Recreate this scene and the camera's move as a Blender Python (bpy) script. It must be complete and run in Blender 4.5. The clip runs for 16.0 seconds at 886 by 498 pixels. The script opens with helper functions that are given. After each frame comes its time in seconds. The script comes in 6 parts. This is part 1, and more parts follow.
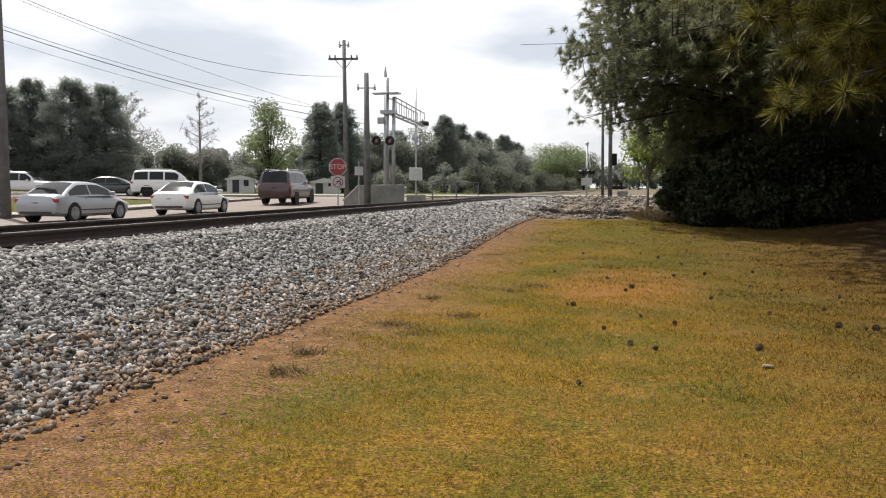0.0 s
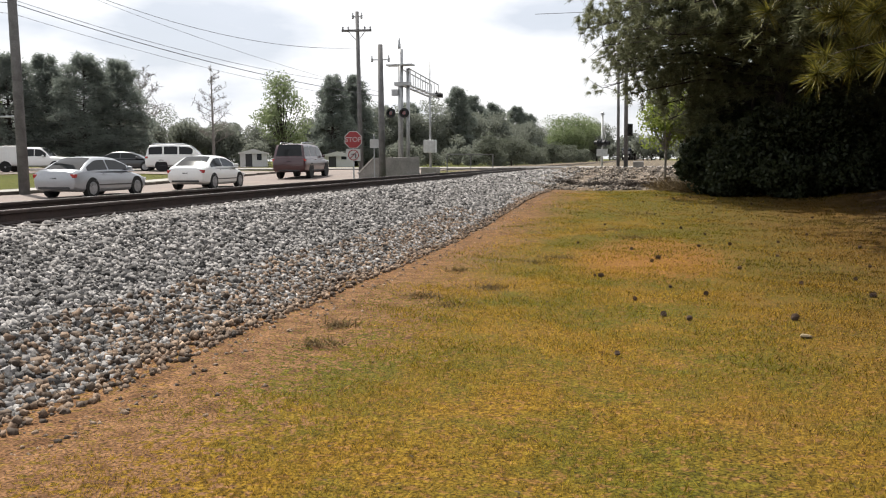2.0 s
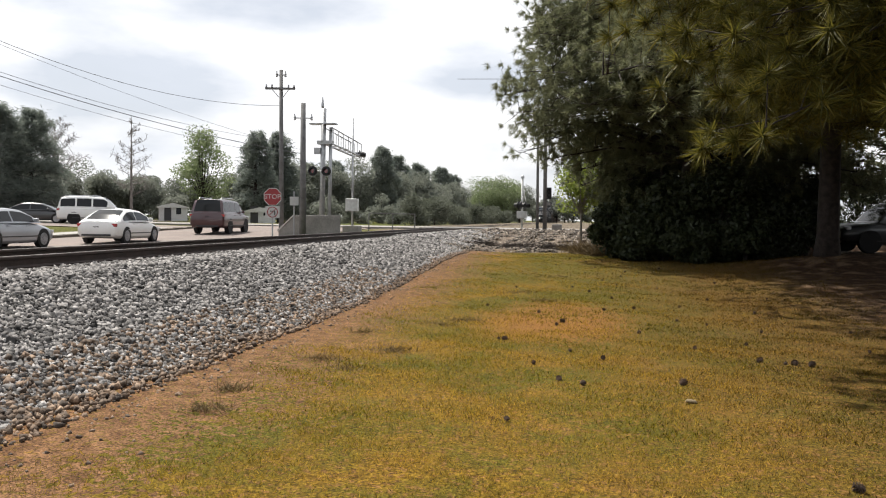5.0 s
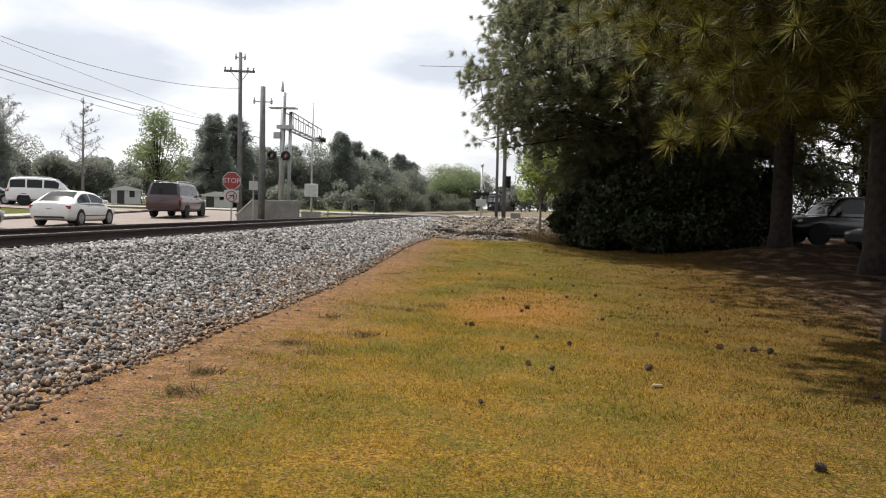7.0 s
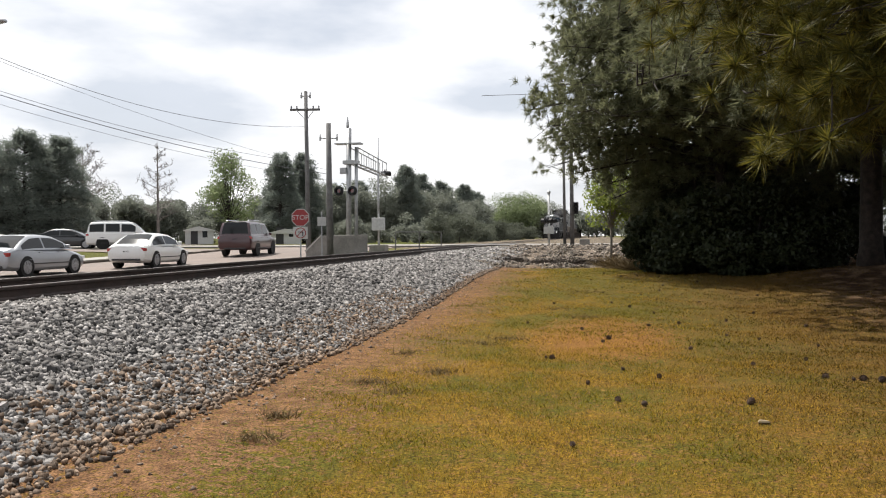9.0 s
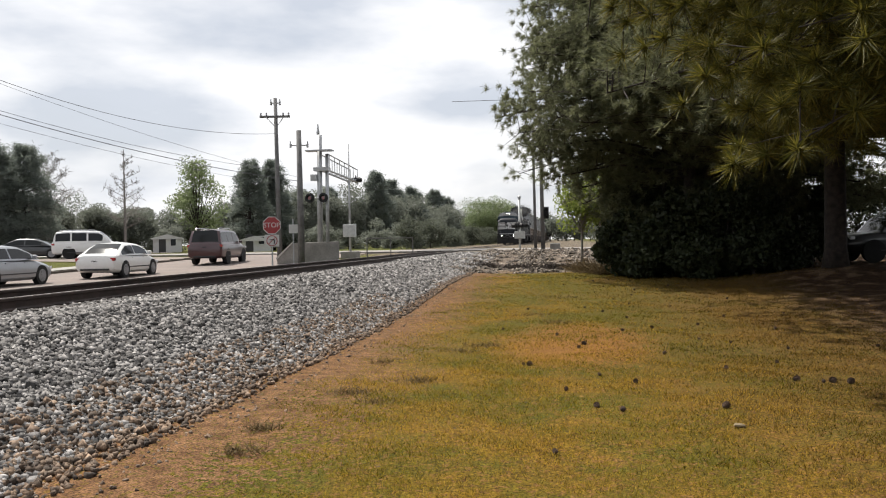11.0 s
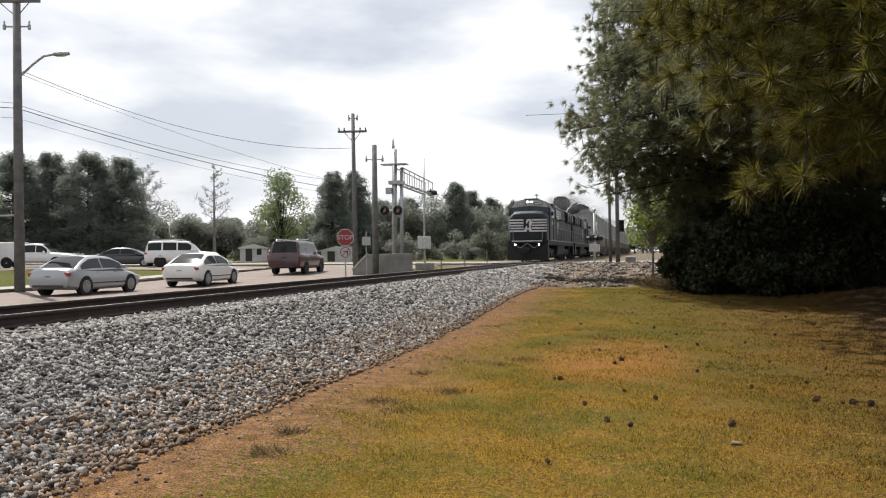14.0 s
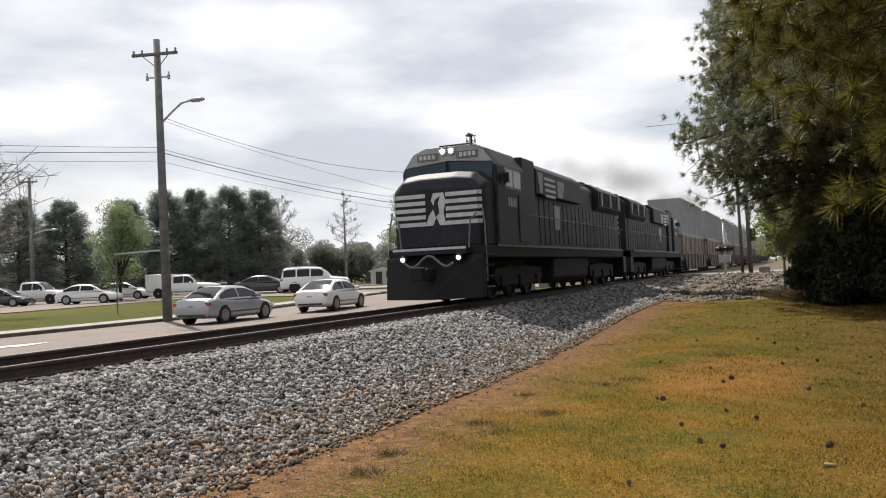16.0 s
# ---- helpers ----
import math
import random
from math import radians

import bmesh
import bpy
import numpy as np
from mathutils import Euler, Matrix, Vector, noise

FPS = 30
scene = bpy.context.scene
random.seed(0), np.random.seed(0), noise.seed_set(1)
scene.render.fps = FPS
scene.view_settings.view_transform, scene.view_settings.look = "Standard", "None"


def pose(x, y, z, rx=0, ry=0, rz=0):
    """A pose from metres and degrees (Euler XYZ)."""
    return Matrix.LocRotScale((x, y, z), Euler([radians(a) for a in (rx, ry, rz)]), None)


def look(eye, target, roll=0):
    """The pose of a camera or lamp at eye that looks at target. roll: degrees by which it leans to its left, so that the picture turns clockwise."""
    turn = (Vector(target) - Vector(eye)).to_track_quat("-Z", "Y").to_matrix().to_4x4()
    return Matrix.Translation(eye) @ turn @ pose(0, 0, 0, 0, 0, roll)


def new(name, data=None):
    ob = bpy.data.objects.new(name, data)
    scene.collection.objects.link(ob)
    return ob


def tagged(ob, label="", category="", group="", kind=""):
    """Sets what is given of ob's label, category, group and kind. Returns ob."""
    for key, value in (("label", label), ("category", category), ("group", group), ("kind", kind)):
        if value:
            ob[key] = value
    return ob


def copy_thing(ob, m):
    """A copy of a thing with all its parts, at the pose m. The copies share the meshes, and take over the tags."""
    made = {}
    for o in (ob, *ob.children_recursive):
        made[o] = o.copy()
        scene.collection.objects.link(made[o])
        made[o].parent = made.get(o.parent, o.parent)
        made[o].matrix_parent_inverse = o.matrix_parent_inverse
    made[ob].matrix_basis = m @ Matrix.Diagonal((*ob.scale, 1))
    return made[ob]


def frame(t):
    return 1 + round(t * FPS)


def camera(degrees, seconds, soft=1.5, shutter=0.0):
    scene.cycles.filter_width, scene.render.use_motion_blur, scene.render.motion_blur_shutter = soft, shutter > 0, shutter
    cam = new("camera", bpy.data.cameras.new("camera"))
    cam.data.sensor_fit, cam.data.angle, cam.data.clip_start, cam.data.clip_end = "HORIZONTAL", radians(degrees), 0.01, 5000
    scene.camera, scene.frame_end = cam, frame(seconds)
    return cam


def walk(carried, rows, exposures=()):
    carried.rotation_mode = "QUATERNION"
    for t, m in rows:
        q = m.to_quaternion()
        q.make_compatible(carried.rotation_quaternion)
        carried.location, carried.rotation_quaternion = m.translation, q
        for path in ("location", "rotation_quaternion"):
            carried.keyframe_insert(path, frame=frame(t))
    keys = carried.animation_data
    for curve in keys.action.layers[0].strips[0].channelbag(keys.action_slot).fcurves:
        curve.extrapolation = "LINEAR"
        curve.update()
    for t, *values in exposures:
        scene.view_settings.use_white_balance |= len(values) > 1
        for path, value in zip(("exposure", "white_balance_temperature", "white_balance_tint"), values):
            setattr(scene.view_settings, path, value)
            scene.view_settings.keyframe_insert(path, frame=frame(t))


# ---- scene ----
cam = camera(56.6, 16.0, soft=1.1)
PATH = [
    (0, (0.096, -0.376, 1.609), (-0.362, 1.565, 1.46), 0.1),
    (0.5, (0.166, -0.326, 1.672), (-0.234, 1.63, 1.544), -0.5),
    (1, (0.127, -0.348, 1.639), (-0.371, 1.585, 1.513), -0.8),
    (1.5, (0.061, -0.357, 1.628), (-0.445, 1.568, 1.441), -1.1),
    (2, (-0.11, -0.372, 1.594), (-0.595, 1.556, 1.379), -0.4),
    (2.5, (-0.099, -0.341, 1.616), (-0.555, 1.597, 1.428), -1.2),
    (3, (-0.103, -0.372, 1.623), (-0.503, 1.584, 1.5), -0.4),
    (3.5, (-0.011, -0.332, 1.642), (-0.405, 1.628, 1.561), 0.2),
    (3.7, (0.126, -0.317, 1.644), (-0.259, 1.644, 1.578), 1.3),
    (5.8, (0.158, -0.365, 1.645), (-0.1, 1.617, 1.568), 1.1),
    (6, (0.124, -0.368, 1.645), (-0.108, 1.617, 1.58), 3.0),
    (6.5, (0.083, -0.423, 1.647), (-0.14, 1.564, 1.588), 3.2),
    (7, (0.001, -0.46, 1.632), (-0.203, 1.527, 1.531), 1.7),
    (7.5, (-0.022, -0.474, 1.664), (-0.257, 1.502, 1.47), -1.0),
    (8, (-0.067, -0.404, 1.667), (-0.345, 1.57, 1.507), -2.4),
    (8.5, (-0.089, -0.205, 1.662), (-0.413, 1.768, 1.616), -1.6),
    (9, (-0.159, -0.078, 1.633), (-0.524, 1.888, 1.603), -0.4),
    (9.2, (-0.182, -0.049, 1.619), (-0.551, 1.916, 1.588), -0.4),
    (11.3, (-0.261, -0.191, 1.692), (-0.54, 1.789, 1.673), -0.8),
    (11.5, (-0.275, -0.197, 1.678), (-0.547, 1.785, 1.657), -0.7),
    (12, (-0.239, -0.236, 1.666), (-0.493, 1.747, 1.598), -1.9),
    (12.5, (-0.062, -0.296, 1.656), (-0.392, 1.676, 1.605), -1.0),
    (13, (0.165, -0.369, 1.726), (-0.22, 1.594, 1.722), -0.8),
    (13.5, (0.314, -0.575, 1.733), (-0.101, 1.382, 1.701), -0.6),
    (14, (0.528, -0.617, 1.788), (0.035, 1.322, 1.797), -0.5),
    (14.5, (0.755, -0.723, 1.824), (0.194, 1.196, 1.818), -1.8),
    (15, (0.829, -0.914, 1.829), (0.179, 0.977, 1.788), -3.7),
    (15.5, (0.937, -0.949, 1.898), (0.261, 0.933, 1.896), -4.3),
    (16, (1.095, -0.859, 1.903), (0.306, 0.978, 1.962), -2.6),
]
walk(cam, [(t, look(eye, target, roll)) for t, eye, target, roll in PATH],
     exposures=[(0, 0.71), (0.5, 0.79), (2.0, 0.82), (3.0, 0.85), (3.5, 0.79), (6.0, 0.78), (7.5, 0.79), (8.5, 0.86), (9.2, 0.71), (11.3, 0.64), (12.0, 0.63), (13.0, 0.73), (14.0, 0.67), (15.5, 0.60), (16.0, 0.58)])

# ---- light ----
SUN_AZ, SUN_EL = radians(-49), radians(55)  # azimuth from +y towards +x
world = bpy.data.worlds.new("sky")
scene.world = world
world.use_nodes = True
wn, wl = world.node_tree.nodes, world.node_tree.links
wn.clear()
w_out, w_bg = wn.new("ShaderNodeOutputWorld"), wn.new("ShaderNodeBackground")
w_sky = wn.new("ShaderNodeTexSky")
w_sky.sky_type, w_sky.sun_disc = "NISHITA", False
w_sky.sun_elevation, w_sky.sun_rotation = SUN_EL, SUN_AZ
w_sky.dust_density = 3.0
w_co, w_map, w_noise = wn.new("ShaderNodeTexCoord"), wn.new("ShaderNodeMapping"), wn.new("ShaderNodeTexNoise")
w_map.inputs["Scale"].default_value = (1.5, 1.5, 4.5)
w_noise.inputs["Scale"].default_value, w_noise.inputs["Detail"].default_value = 1.5, 7.0
w_noise.inputs["Roughness"].default_value = 0.55
w_ramp = wn.new("ShaderNodeValToRGB")
w_ramp.color_ramp.elements[0].position, w_ramp.color_ramp.elements[0].color = 0.36, (0.7, 0.7, 0.7, 1)
w_ramp.color_ramp.elements[1].position, w_ramp.color_ramp.elements[1].color = 0.60, (1, 1, 1, 1)
w_mix = wn.new("ShaderNodeMix")
w_mix.data_type = "RGBA"
w_cloud, w_shade, w_fine = wn.new("ShaderNodeMix"), wn.new("ShaderNodeMapRange"), wn.new("ShaderNodeTexNoise")
w_cloud.data_type = "RGBA"
w_cloud.inputs[6].default_value, w_cloud.inputs[7].default_value = (7.6, 8.1, 9.0, 1), (11.9, 11.9, 12.1, 1)
w_fine.inputs["Scale"].default_value, w_fine.inputs["Detail"].default_value = 2.6, 6.0
w_shade.inputs[1].default_value, w_shade.inputs[2].default_value = 0.36, 0.56
wl.new(w_map.outputs[0], w_fine.inputs["Vector"])
wl.new(w_fine.outputs["Fac"], w_shade.inputs[0])
wl.new(w_shade.outputs[0], w_cloud.inputs[0])
wl.new(w_cloud.outputs[2], w_mix.inputs[7])
wl.new(w_co.outputs["Generated"], w_map.inputs["Vector"])
wl.new(w_map.outputs[0], w_noise.inputs["Vector"])
wl.new(w_noise.outputs["Fac"], w_ramp.inputs["Fac"])
wl.new(w_ramp.outputs["Color"], w_mix.inputs[0])
wl.new(w_sky.outputs["Color"], w_mix.inputs[6])
wl.new(w_mix.outputs[2], w_bg.inputs["Color"])
w_bg.inputs["Strength"].default_value = 0.060
wl.new(w_bg.outputs[0], w_out.inputs["Surface"])

sun_data = bpy.data.lights.new("sun", "SUN")
sun_data.energy, sun_data.angle, sun_data.color = 4.8, radians(0.7), (1.0, 0.95, 0.87)
sun = new("sun", sun_data)
sun_dir = Vector((math.sin(SUN_AZ) * math.cos(SUN_EL), math.cos(SUN_AZ) * math.cos(SUN_EL), math.sin(SUN_EL)))
sun.matrix_world = look(sun_dir * 60, (0, 0, 0))


# ---- materials ----
def mat(name, base, rough=0.8, metal=0.0, vary=0.25, scale=6.0, bump=0.0, bscale=40.0, second=None, random_vary=0.0,
        island=False, spec=0.5, coat=0.0):
    """Principled surface: base and second colour mixed by broad noise, fine grain, optional relief."""
    m = bpy.data.materials.new(name)
    m.use_nodes = True
    n, l = m.node_tree.nodes, m.node_tree.links
    p = n["Principled BSDF"]
    p.inputs["Roughness"].default_value, p.inputs["Metallic"].default_value = rough, metal
    p.inputs["Specular IOR Level"].default_value = spec
    p.inputs["Coat Weight"].default_value = coat
    co = n.new("ShaderNodeTexCoord")
    a, b = n.new("ShaderNodeTexNoise"), n.new("ShaderNodeTexNoise")
    a.inputs["Scale"].default_value, a.inputs["Detail"].default_value = scale, 5
    b.inputs["Scale"].default_value, b.inputs["Detail"].default_value = scale * 9, 3
    l.new(co.outputs["Object"], a.inputs["Vector"])
    l.new(co.outputs["Object"], b.inputs["Vector"])
    mx = n.new("ShaderNodeMix")
    mx.data_type = "RGBA"
    dark = second or tuple(c * (1 - vary) for c in base)
    mx.inputs[6].default_value, mx.inputs[7].default_value = (*dark, 1), (*base, 1)
    ramp = n.new("ShaderNodeMapRange")
    ramp.inputs[1].default_value, ramp.inputs[2].default_value = 0.35, 0.65
    l.new(a.outputs["Fac"], ramp.inputs[0])
    l.new(ramp.outputs[0], mx.inputs[0])
    hs = n.new("ShaderNodeHueSaturation")
    l.new(mx.outputs[2], hs.inputs["Color"])
    gr = n.new("ShaderNodeMapRange")
    gr.inputs[1].default_value, gr.inputs[2].default_value = 0.3, 0.7
    gr.inputs[3].default_value, gr.inputs[4].default_value = 1 - vary * 0.6, 1 + vary * 0.6
    l.new(b.outputs["Fac"], gr.inputs[0])
    val = gr.outputs[0]
    if random_vary:
        r = n.new("ShaderNodeNewGeometry") if island else n.new("ShaderNodeObjectInfo")
        rr = n.new("ShaderNodeMapRange")
        rr.inputs[3].default_value, rr.inputs[4].default_value = 1 - random_vary, 1 + random_vary
        l.new(r.outputs["Random Per Island" if island else "Random"], rr.inputs[0])
        mu = n.new("ShaderNodeMath")
        mu.operation = "MULTIPLY"
        l.new(val, mu.inputs[0])
        l.new(rr.outputs[0], mu.inputs[1])
        val = mu.outputs[0]
    l.new(val, hs.inputs["Value"])
    l.new(hs.outputs["Color"], p.inputs["Base Color"])
    if bump:
        bn, bp = n.new("ShaderNodeTexNoise"), n.new("ShaderNodeBump")
        bn.inputs["Scale"].default_value, bn.inputs["Detail"].default_value = bscale, 4
        bp.inputs["Strength"].default_value, bp.inputs["Distance"].default_value = bump, 0.02
        l.new(co.outputs["Object"], bn.inputs["Vector"])
        l.new(bn.outputs["Fac"], bp.inputs["Height"])
        l.new(bp.outputs[0], p.inputs["Normal"])
    return m


def leaf_mat(name, c1, c2, c3, through_light=0.3, rough=0.6):
    """Foliage: three tones by leaf, a little light passing through."""
    m = bpy.data.materials.new(name)
    m.use_nodes = True
    n, l = m.node_tree.nodes, m.node_tree.links
    p = n["Principled BSDF"]
    g, r = n.new("ShaderNodeNewGeometry"), n.new("ShaderNodeValToRGB")
    e = r.color_ramp.elements
    e[0].color, e[1].color = (*c1, 1), (*c3, 1)
    e.new(0.5).color = (*c2, 1)
    l.new(g.outputs["Random Per Island"], r.inputs["Fac"])
    l.new(r.outputs["Color"], p.inputs["Base Color"])
    p.inputs["Roughness"].default_value = rough
    p.inputs["Specular IOR Level"].default_value = 0.3
    t, mx = n.new("ShaderNodeBsdfTranslucent"), n.new("ShaderNodeMixShader")
    l.new(r.outputs["Color"], t.inputs["Color"])
    mx.inputs[0].default_value = through_light
    l.new(p.outputs[0], mx.inputs[1])
    l.new(t.outputs[0], mx.inputs[2])
    l.new(mx.outputs[0], n["Material Output"].inputs["Surface"])
    return m


def glow_mat(name, colour, strength):
    m = bpy.data.materials.new(name)
    m.use_nodes = True
    p = m.node_tree.nodes["Principled BSDF"]
    p.inputs["Base Color"].default_value = (*colour, 1)
    p.inputs["Emission Color"].default_value, p.inputs["Emission Strength"].default_value = (*colour, 1), strength
    return m


def glass_mat(name, tint, rough=0.03):
    """Dark tinted vehicle glass: glossy, with a little light passing."""
    m = bpy.data.materials.new(name)
    m.use_nodes = True
    p = m.node_tree.nodes["Principled BSDF"]
    p.inputs["Base Color"].default_value = (*tint, 1)
    p.inputs["Roughness"].default_value = rough
    p.inputs["IOR"].default_value = 1.42
    p.inputs["Specular IOR Level"].default_value = 0.35
    return m


# ---- mesh building ----
class Build:
    """Collects vertices and faces of one mesh."""

    def __init__(self):
        self.v, self.f = [], []

    def add(self, v, f):
        k = len(self.v)
        self.v += [tuple(p) for p in v]
        self.f += [tuple(i + k for i in q) for q in f]
        return self

    def box(self, x0, x1, y0, y1, z0, z1, m=None):
        v = [Vector((x, y, z)) for z in (z0, z1) for y in (y0, y1) for x in (x0, x1)]
        if m:
            v = [m @ p for p in v]
        return self.add(v, [(0, 2, 3, 1), (4, 5, 7, 6), (0, 1, 5, 4), (2, 6, 7, 3), (0, 4, 6, 2), (1, 3, 7, 5)])

    def rod(self, a, b, r0, r1=None, n=8, caps=True):
        a, b = Vector(a), Vector(b)
        r1 = r0 if r1 is None else r1
        q = (b - a).to_track_quat("Z", "Y").to_matrix()
        ring = [q @ Vector((math.cos(i * math.tau / n), math.sin(i * math.tau / n), 0)) for i in range(n)]
        v = [a + r0 * p for p in ring] + [b + r1 * p for p in ring]
        f = [(i, (i + 1) % n, n + (i + 1) % n, n + i) for i in range(n)]
        if caps:
            f += [tuple(range(n - 1, -1, -1)), tuple(range(n, 2 * n))]
        return self.add(v, f)

    def tube(self, points, r, n=6):
        for a, b in zip(points, points[1:]):
            self.rod(a, b, r, r, n)
        return self

    def pipe(self, points, r, n=5):
        """One unbroken tube along points."""
        rings = []
        for i, p in enumerate(points):
            d = (points[min(i + 1, len(points) - 1)] - points[max(i - 1, 0)]).normalized()
            s = d.cross(Vector((0, 0, 1))).normalized()
            u = s.cross(d)
            rings.append([p + r * (math.cos(k * math.tau / n) * s + math.sin(k * math.tau / n) * u) for k in range(n)])
        return self.loft(rings)

    def lathe(self, profile, n=20, m=None):
        """profile: (radius, height) pairs round the z axis."""
        v = [Vector((r * math.cos(i * math.tau / n), r * math.sin(i * math.tau / n), z)) for r, z in profile for i in range(n)]
        if m:
            v = [m @ p for p in v]
        f = [(k * n + i, k * n + (i + 1) % n, (k + 1) * n + (i + 1) % n, (k + 1) * n + i) for k in range(len(profile) - 1) for i in range(n)]
        f += [tuple(range(n - 1, -1, -1)), tuple((len(profile) - 1) * n + i for i in range(n))]
        return self.add(v, f)

    def loft(self, sections, close=True, caps=True):
        """sections: rings of equal length."""
        n = len(sections[0])
        v = [p for s in sections for p in s]
        last = n if close else n - 1
        f = [(k * n + i, k * n + (i + 1) % n, (k + 1) * n + (i + 1) % n, (k + 1) * n + i) for k in range(len(sections) - 1) for i in range(last)]
        if caps:
            f += [tuple(range(n - 1, -1, -1)), tuple((len(sections) - 1) * n + i for i in range(n))]
        return self.add(v, f)

    def slab(self, outline, y0, y1, axis="y"):
        """A plate with an (x, z) outline between two y; axis 'x': an (y, z) outline between two x."""
        put = (lambda a, b, d: (a, d, b)) if axis == "y" else (lambda a, b, d: (d, a, b))
        n = len(outline)
        v = [put(a, b, y0) for a, b in outline] + [put(a, b, y1) for a, b in outline]
        f = [(i, (i + 1) % n, n + (i + 1) % n, n + i) for i in range(n)] + [tuple(range(n - 1, -1, -1)), tuple(range(n, 2 * n))]
        return self.add(v, f)

    def make(self, name, material, parent=None, label="", smooth=False, bevel=0.0, fix=True):
        me = bpy.data.meshes.new(name)
        me.from_pydata(self.v, [], self.f)
        if fix:
            bm = bmesh.new()
            bm.from_mesh(me)
            bmesh.ops.recalc_face_normals(bm, faces=bm.faces)
            bm.to_mesh(me)
            bm.free()
        me.materials.append(material)
        if smooth:
            me.shade_smooth()
        ob = new(name, me)
        if parent:
            ob.parent = parent
        if label:
            tagged(ob, label)
        if bevel:
            b = ob.modifiers.new("edge", "BEVEL")
            b.width, b.segments, b.limit_method = bevel, 2, "ANGLE"
        return ob


def thing(name, label, category, m=None, group=""):
    ob = new(name)
    if m:
        ob.matrix_world = m
    return tagged(ob, label, category, group)


def step(a, b, x):
    t = np.clip((x - a) / (b - a), 0, 1)
    return t * t * (3 - 2 * t)


def stuff_mesh(name, co, tri, material, parent=None, label="", category="", smooth=False):
    """One mesh out of arrays of vertices and triangles (or quads)."""
    me = bpy.data.meshes.new(name)
    k = tri.shape[1]
    me.vertices.add(len(co))
    me.vertices.foreach_set("co", np.ascontiguousarray(co, dtype=np.float32).ravel())
    me.loops.add(tri.size)
    me.loops.foreach_set("vertex_index", np.ascontiguousarray(tri, dtype=np.int32).ravel())
    me.polygons.add(len(tri))
    me.polygons.foreach_set("loop_start", np.arange(0, tri.size, k, dtype=np.int32))
    me.update(calc_edges=True)
    me.materials.append(material)
    if smooth:
        me.shade_smooth()
    ob = new(name, me)
    if parent:
        ob.parent = parent
    return tagged(ob, label, category, kind="stuff")


# ---- colours and surfaces ----
M_BALLAST = mat("ballast_stone", (0.185, 0.176, 0.170), 0.9, vary=0.35, scale=8, random_vary=0.95, island=True, second=(0.085, 0.078, 0.075))
M_BALLAST_PIECE = mat("ballast_stone_single", (0.185, 0.176, 0.170), 0.9, vary=0.35, scale=8, random_vary=0.85, second=(0.075, 0.069, 0.066))
# Bed sheet kept near-black to stand in for shade in the stone gaps.
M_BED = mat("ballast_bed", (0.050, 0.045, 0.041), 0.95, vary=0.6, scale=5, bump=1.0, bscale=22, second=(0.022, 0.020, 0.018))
M_RAIL = mat("rusty_rail", (0.055, 0.035, 0.03), 0.75, vary=0.35, scale=5, bump=0.2, second=(0.035, 0.025, 0.022))
M_RAILTOP = mat("polished_rail_head", (0.19, 0.18, 0.175), 0.55, 1.0, vary=0.15, scale=9)
M_TIE = mat("creosoted_timber", (0.045, 0.036, 0.031), 0.9, vary=0.4, scale=4, bump=0.5, random_vary=0.3)
M_ASPHALT = mat("worn_asphalt", (0.158, 0.122, 0.104), 0.9, vary=0.2, scale=0.6, bump=0.25, bscale=60, second=(0.125, 0.100, 0.087))
M_CROSS = mat("crossing_asphalt", (0.20, 0.185, 0.17), 0.9, vary=0.2, scale=0.8, bump=0.25, bscale=60)
M_CONC = mat("concrete", (0.27, 0.255, 0.235), 0.9, vary=0.25, scale=2, bump=0.3)
M_PAINTW = mat("road_paint", (0.75, 0.74, 0.70), 0.7, vary=0.2, scale=5)
M_POLE = mat("weathered_pole_wood", (0.155, 0.152, 0.152), 0.9, vary=0.35, scale=3, bump=0.5, bscale=18)
M_GALV = mat("galvanised_steel", (0.42, 0.43, 0.44), 0.5, 0.6, vary=0.2, scale=5)
M_WIRE = mat("cable", (0.14, 0.14, 0.15), 0.6, vary=0.1)
M_BLACK = mat("black_paint", (0.018, 0.018, 0.02), 0.55, vary=0.3, scale=4)
M_BARK = mat("pine_bark", (0.034, 0.025, 0.020), 0.95, vary=0.6, scale=7, bump=1.0, bscale=14, second=(0.012, 0.009, 0.008))
M_TWIG = mat("grey_twig", (0.20, 0.18, 0.165), 0.9, vary=0.3, scale=3)
L_NEEDLE = leaf_mat("pine_needles_near", (0.034, 0.038, 0.006), (0.078, 0.073, 0.011), (0.175, 0.146, 0.026), 0.42)
L_PINE = leaf_mat("pine_needles", (0.088, 0.098, 0.054), (0.132, 0.141, 0.076), (0.198, 0.200, 0.108), 0.50)
# Far foliage paled and greyed: distance haze is put into these leaf colours.
L_FARPINE = leaf_mat("hazed_far_pine_needles", (0.125, 0.146, 0.128), (0.158, 0.180, 0.156), (0.195, 0.215, 0.186), 0.62)
L_WOOD = leaf_mat("hazed_woodland_leaves", (0.148, 0.160, 0.132), (0.165, 0.178, 0.147), (0.185, 0.198, 0.162), 0.62)
L_SCRUB = leaf_mat("scrub_leaves", (0.075, 0.084, 0.062), (0.090, 0.100, 0.074), (0.108, 0.118, 0.086), 0.5)
L_FRESH = leaf_mat("sapling_leaves", (0.13, 0.17, 0.03), (0.20, 0.25, 0.045), (0.28, 0.32, 0.07), 0.55)
L_GREEN = leaf_mat("spring_leaves", (0.135, 0.17, 0.08), (0.175, 0.215, 0.105), (0.215, 0.25, 0.14), 0.55)
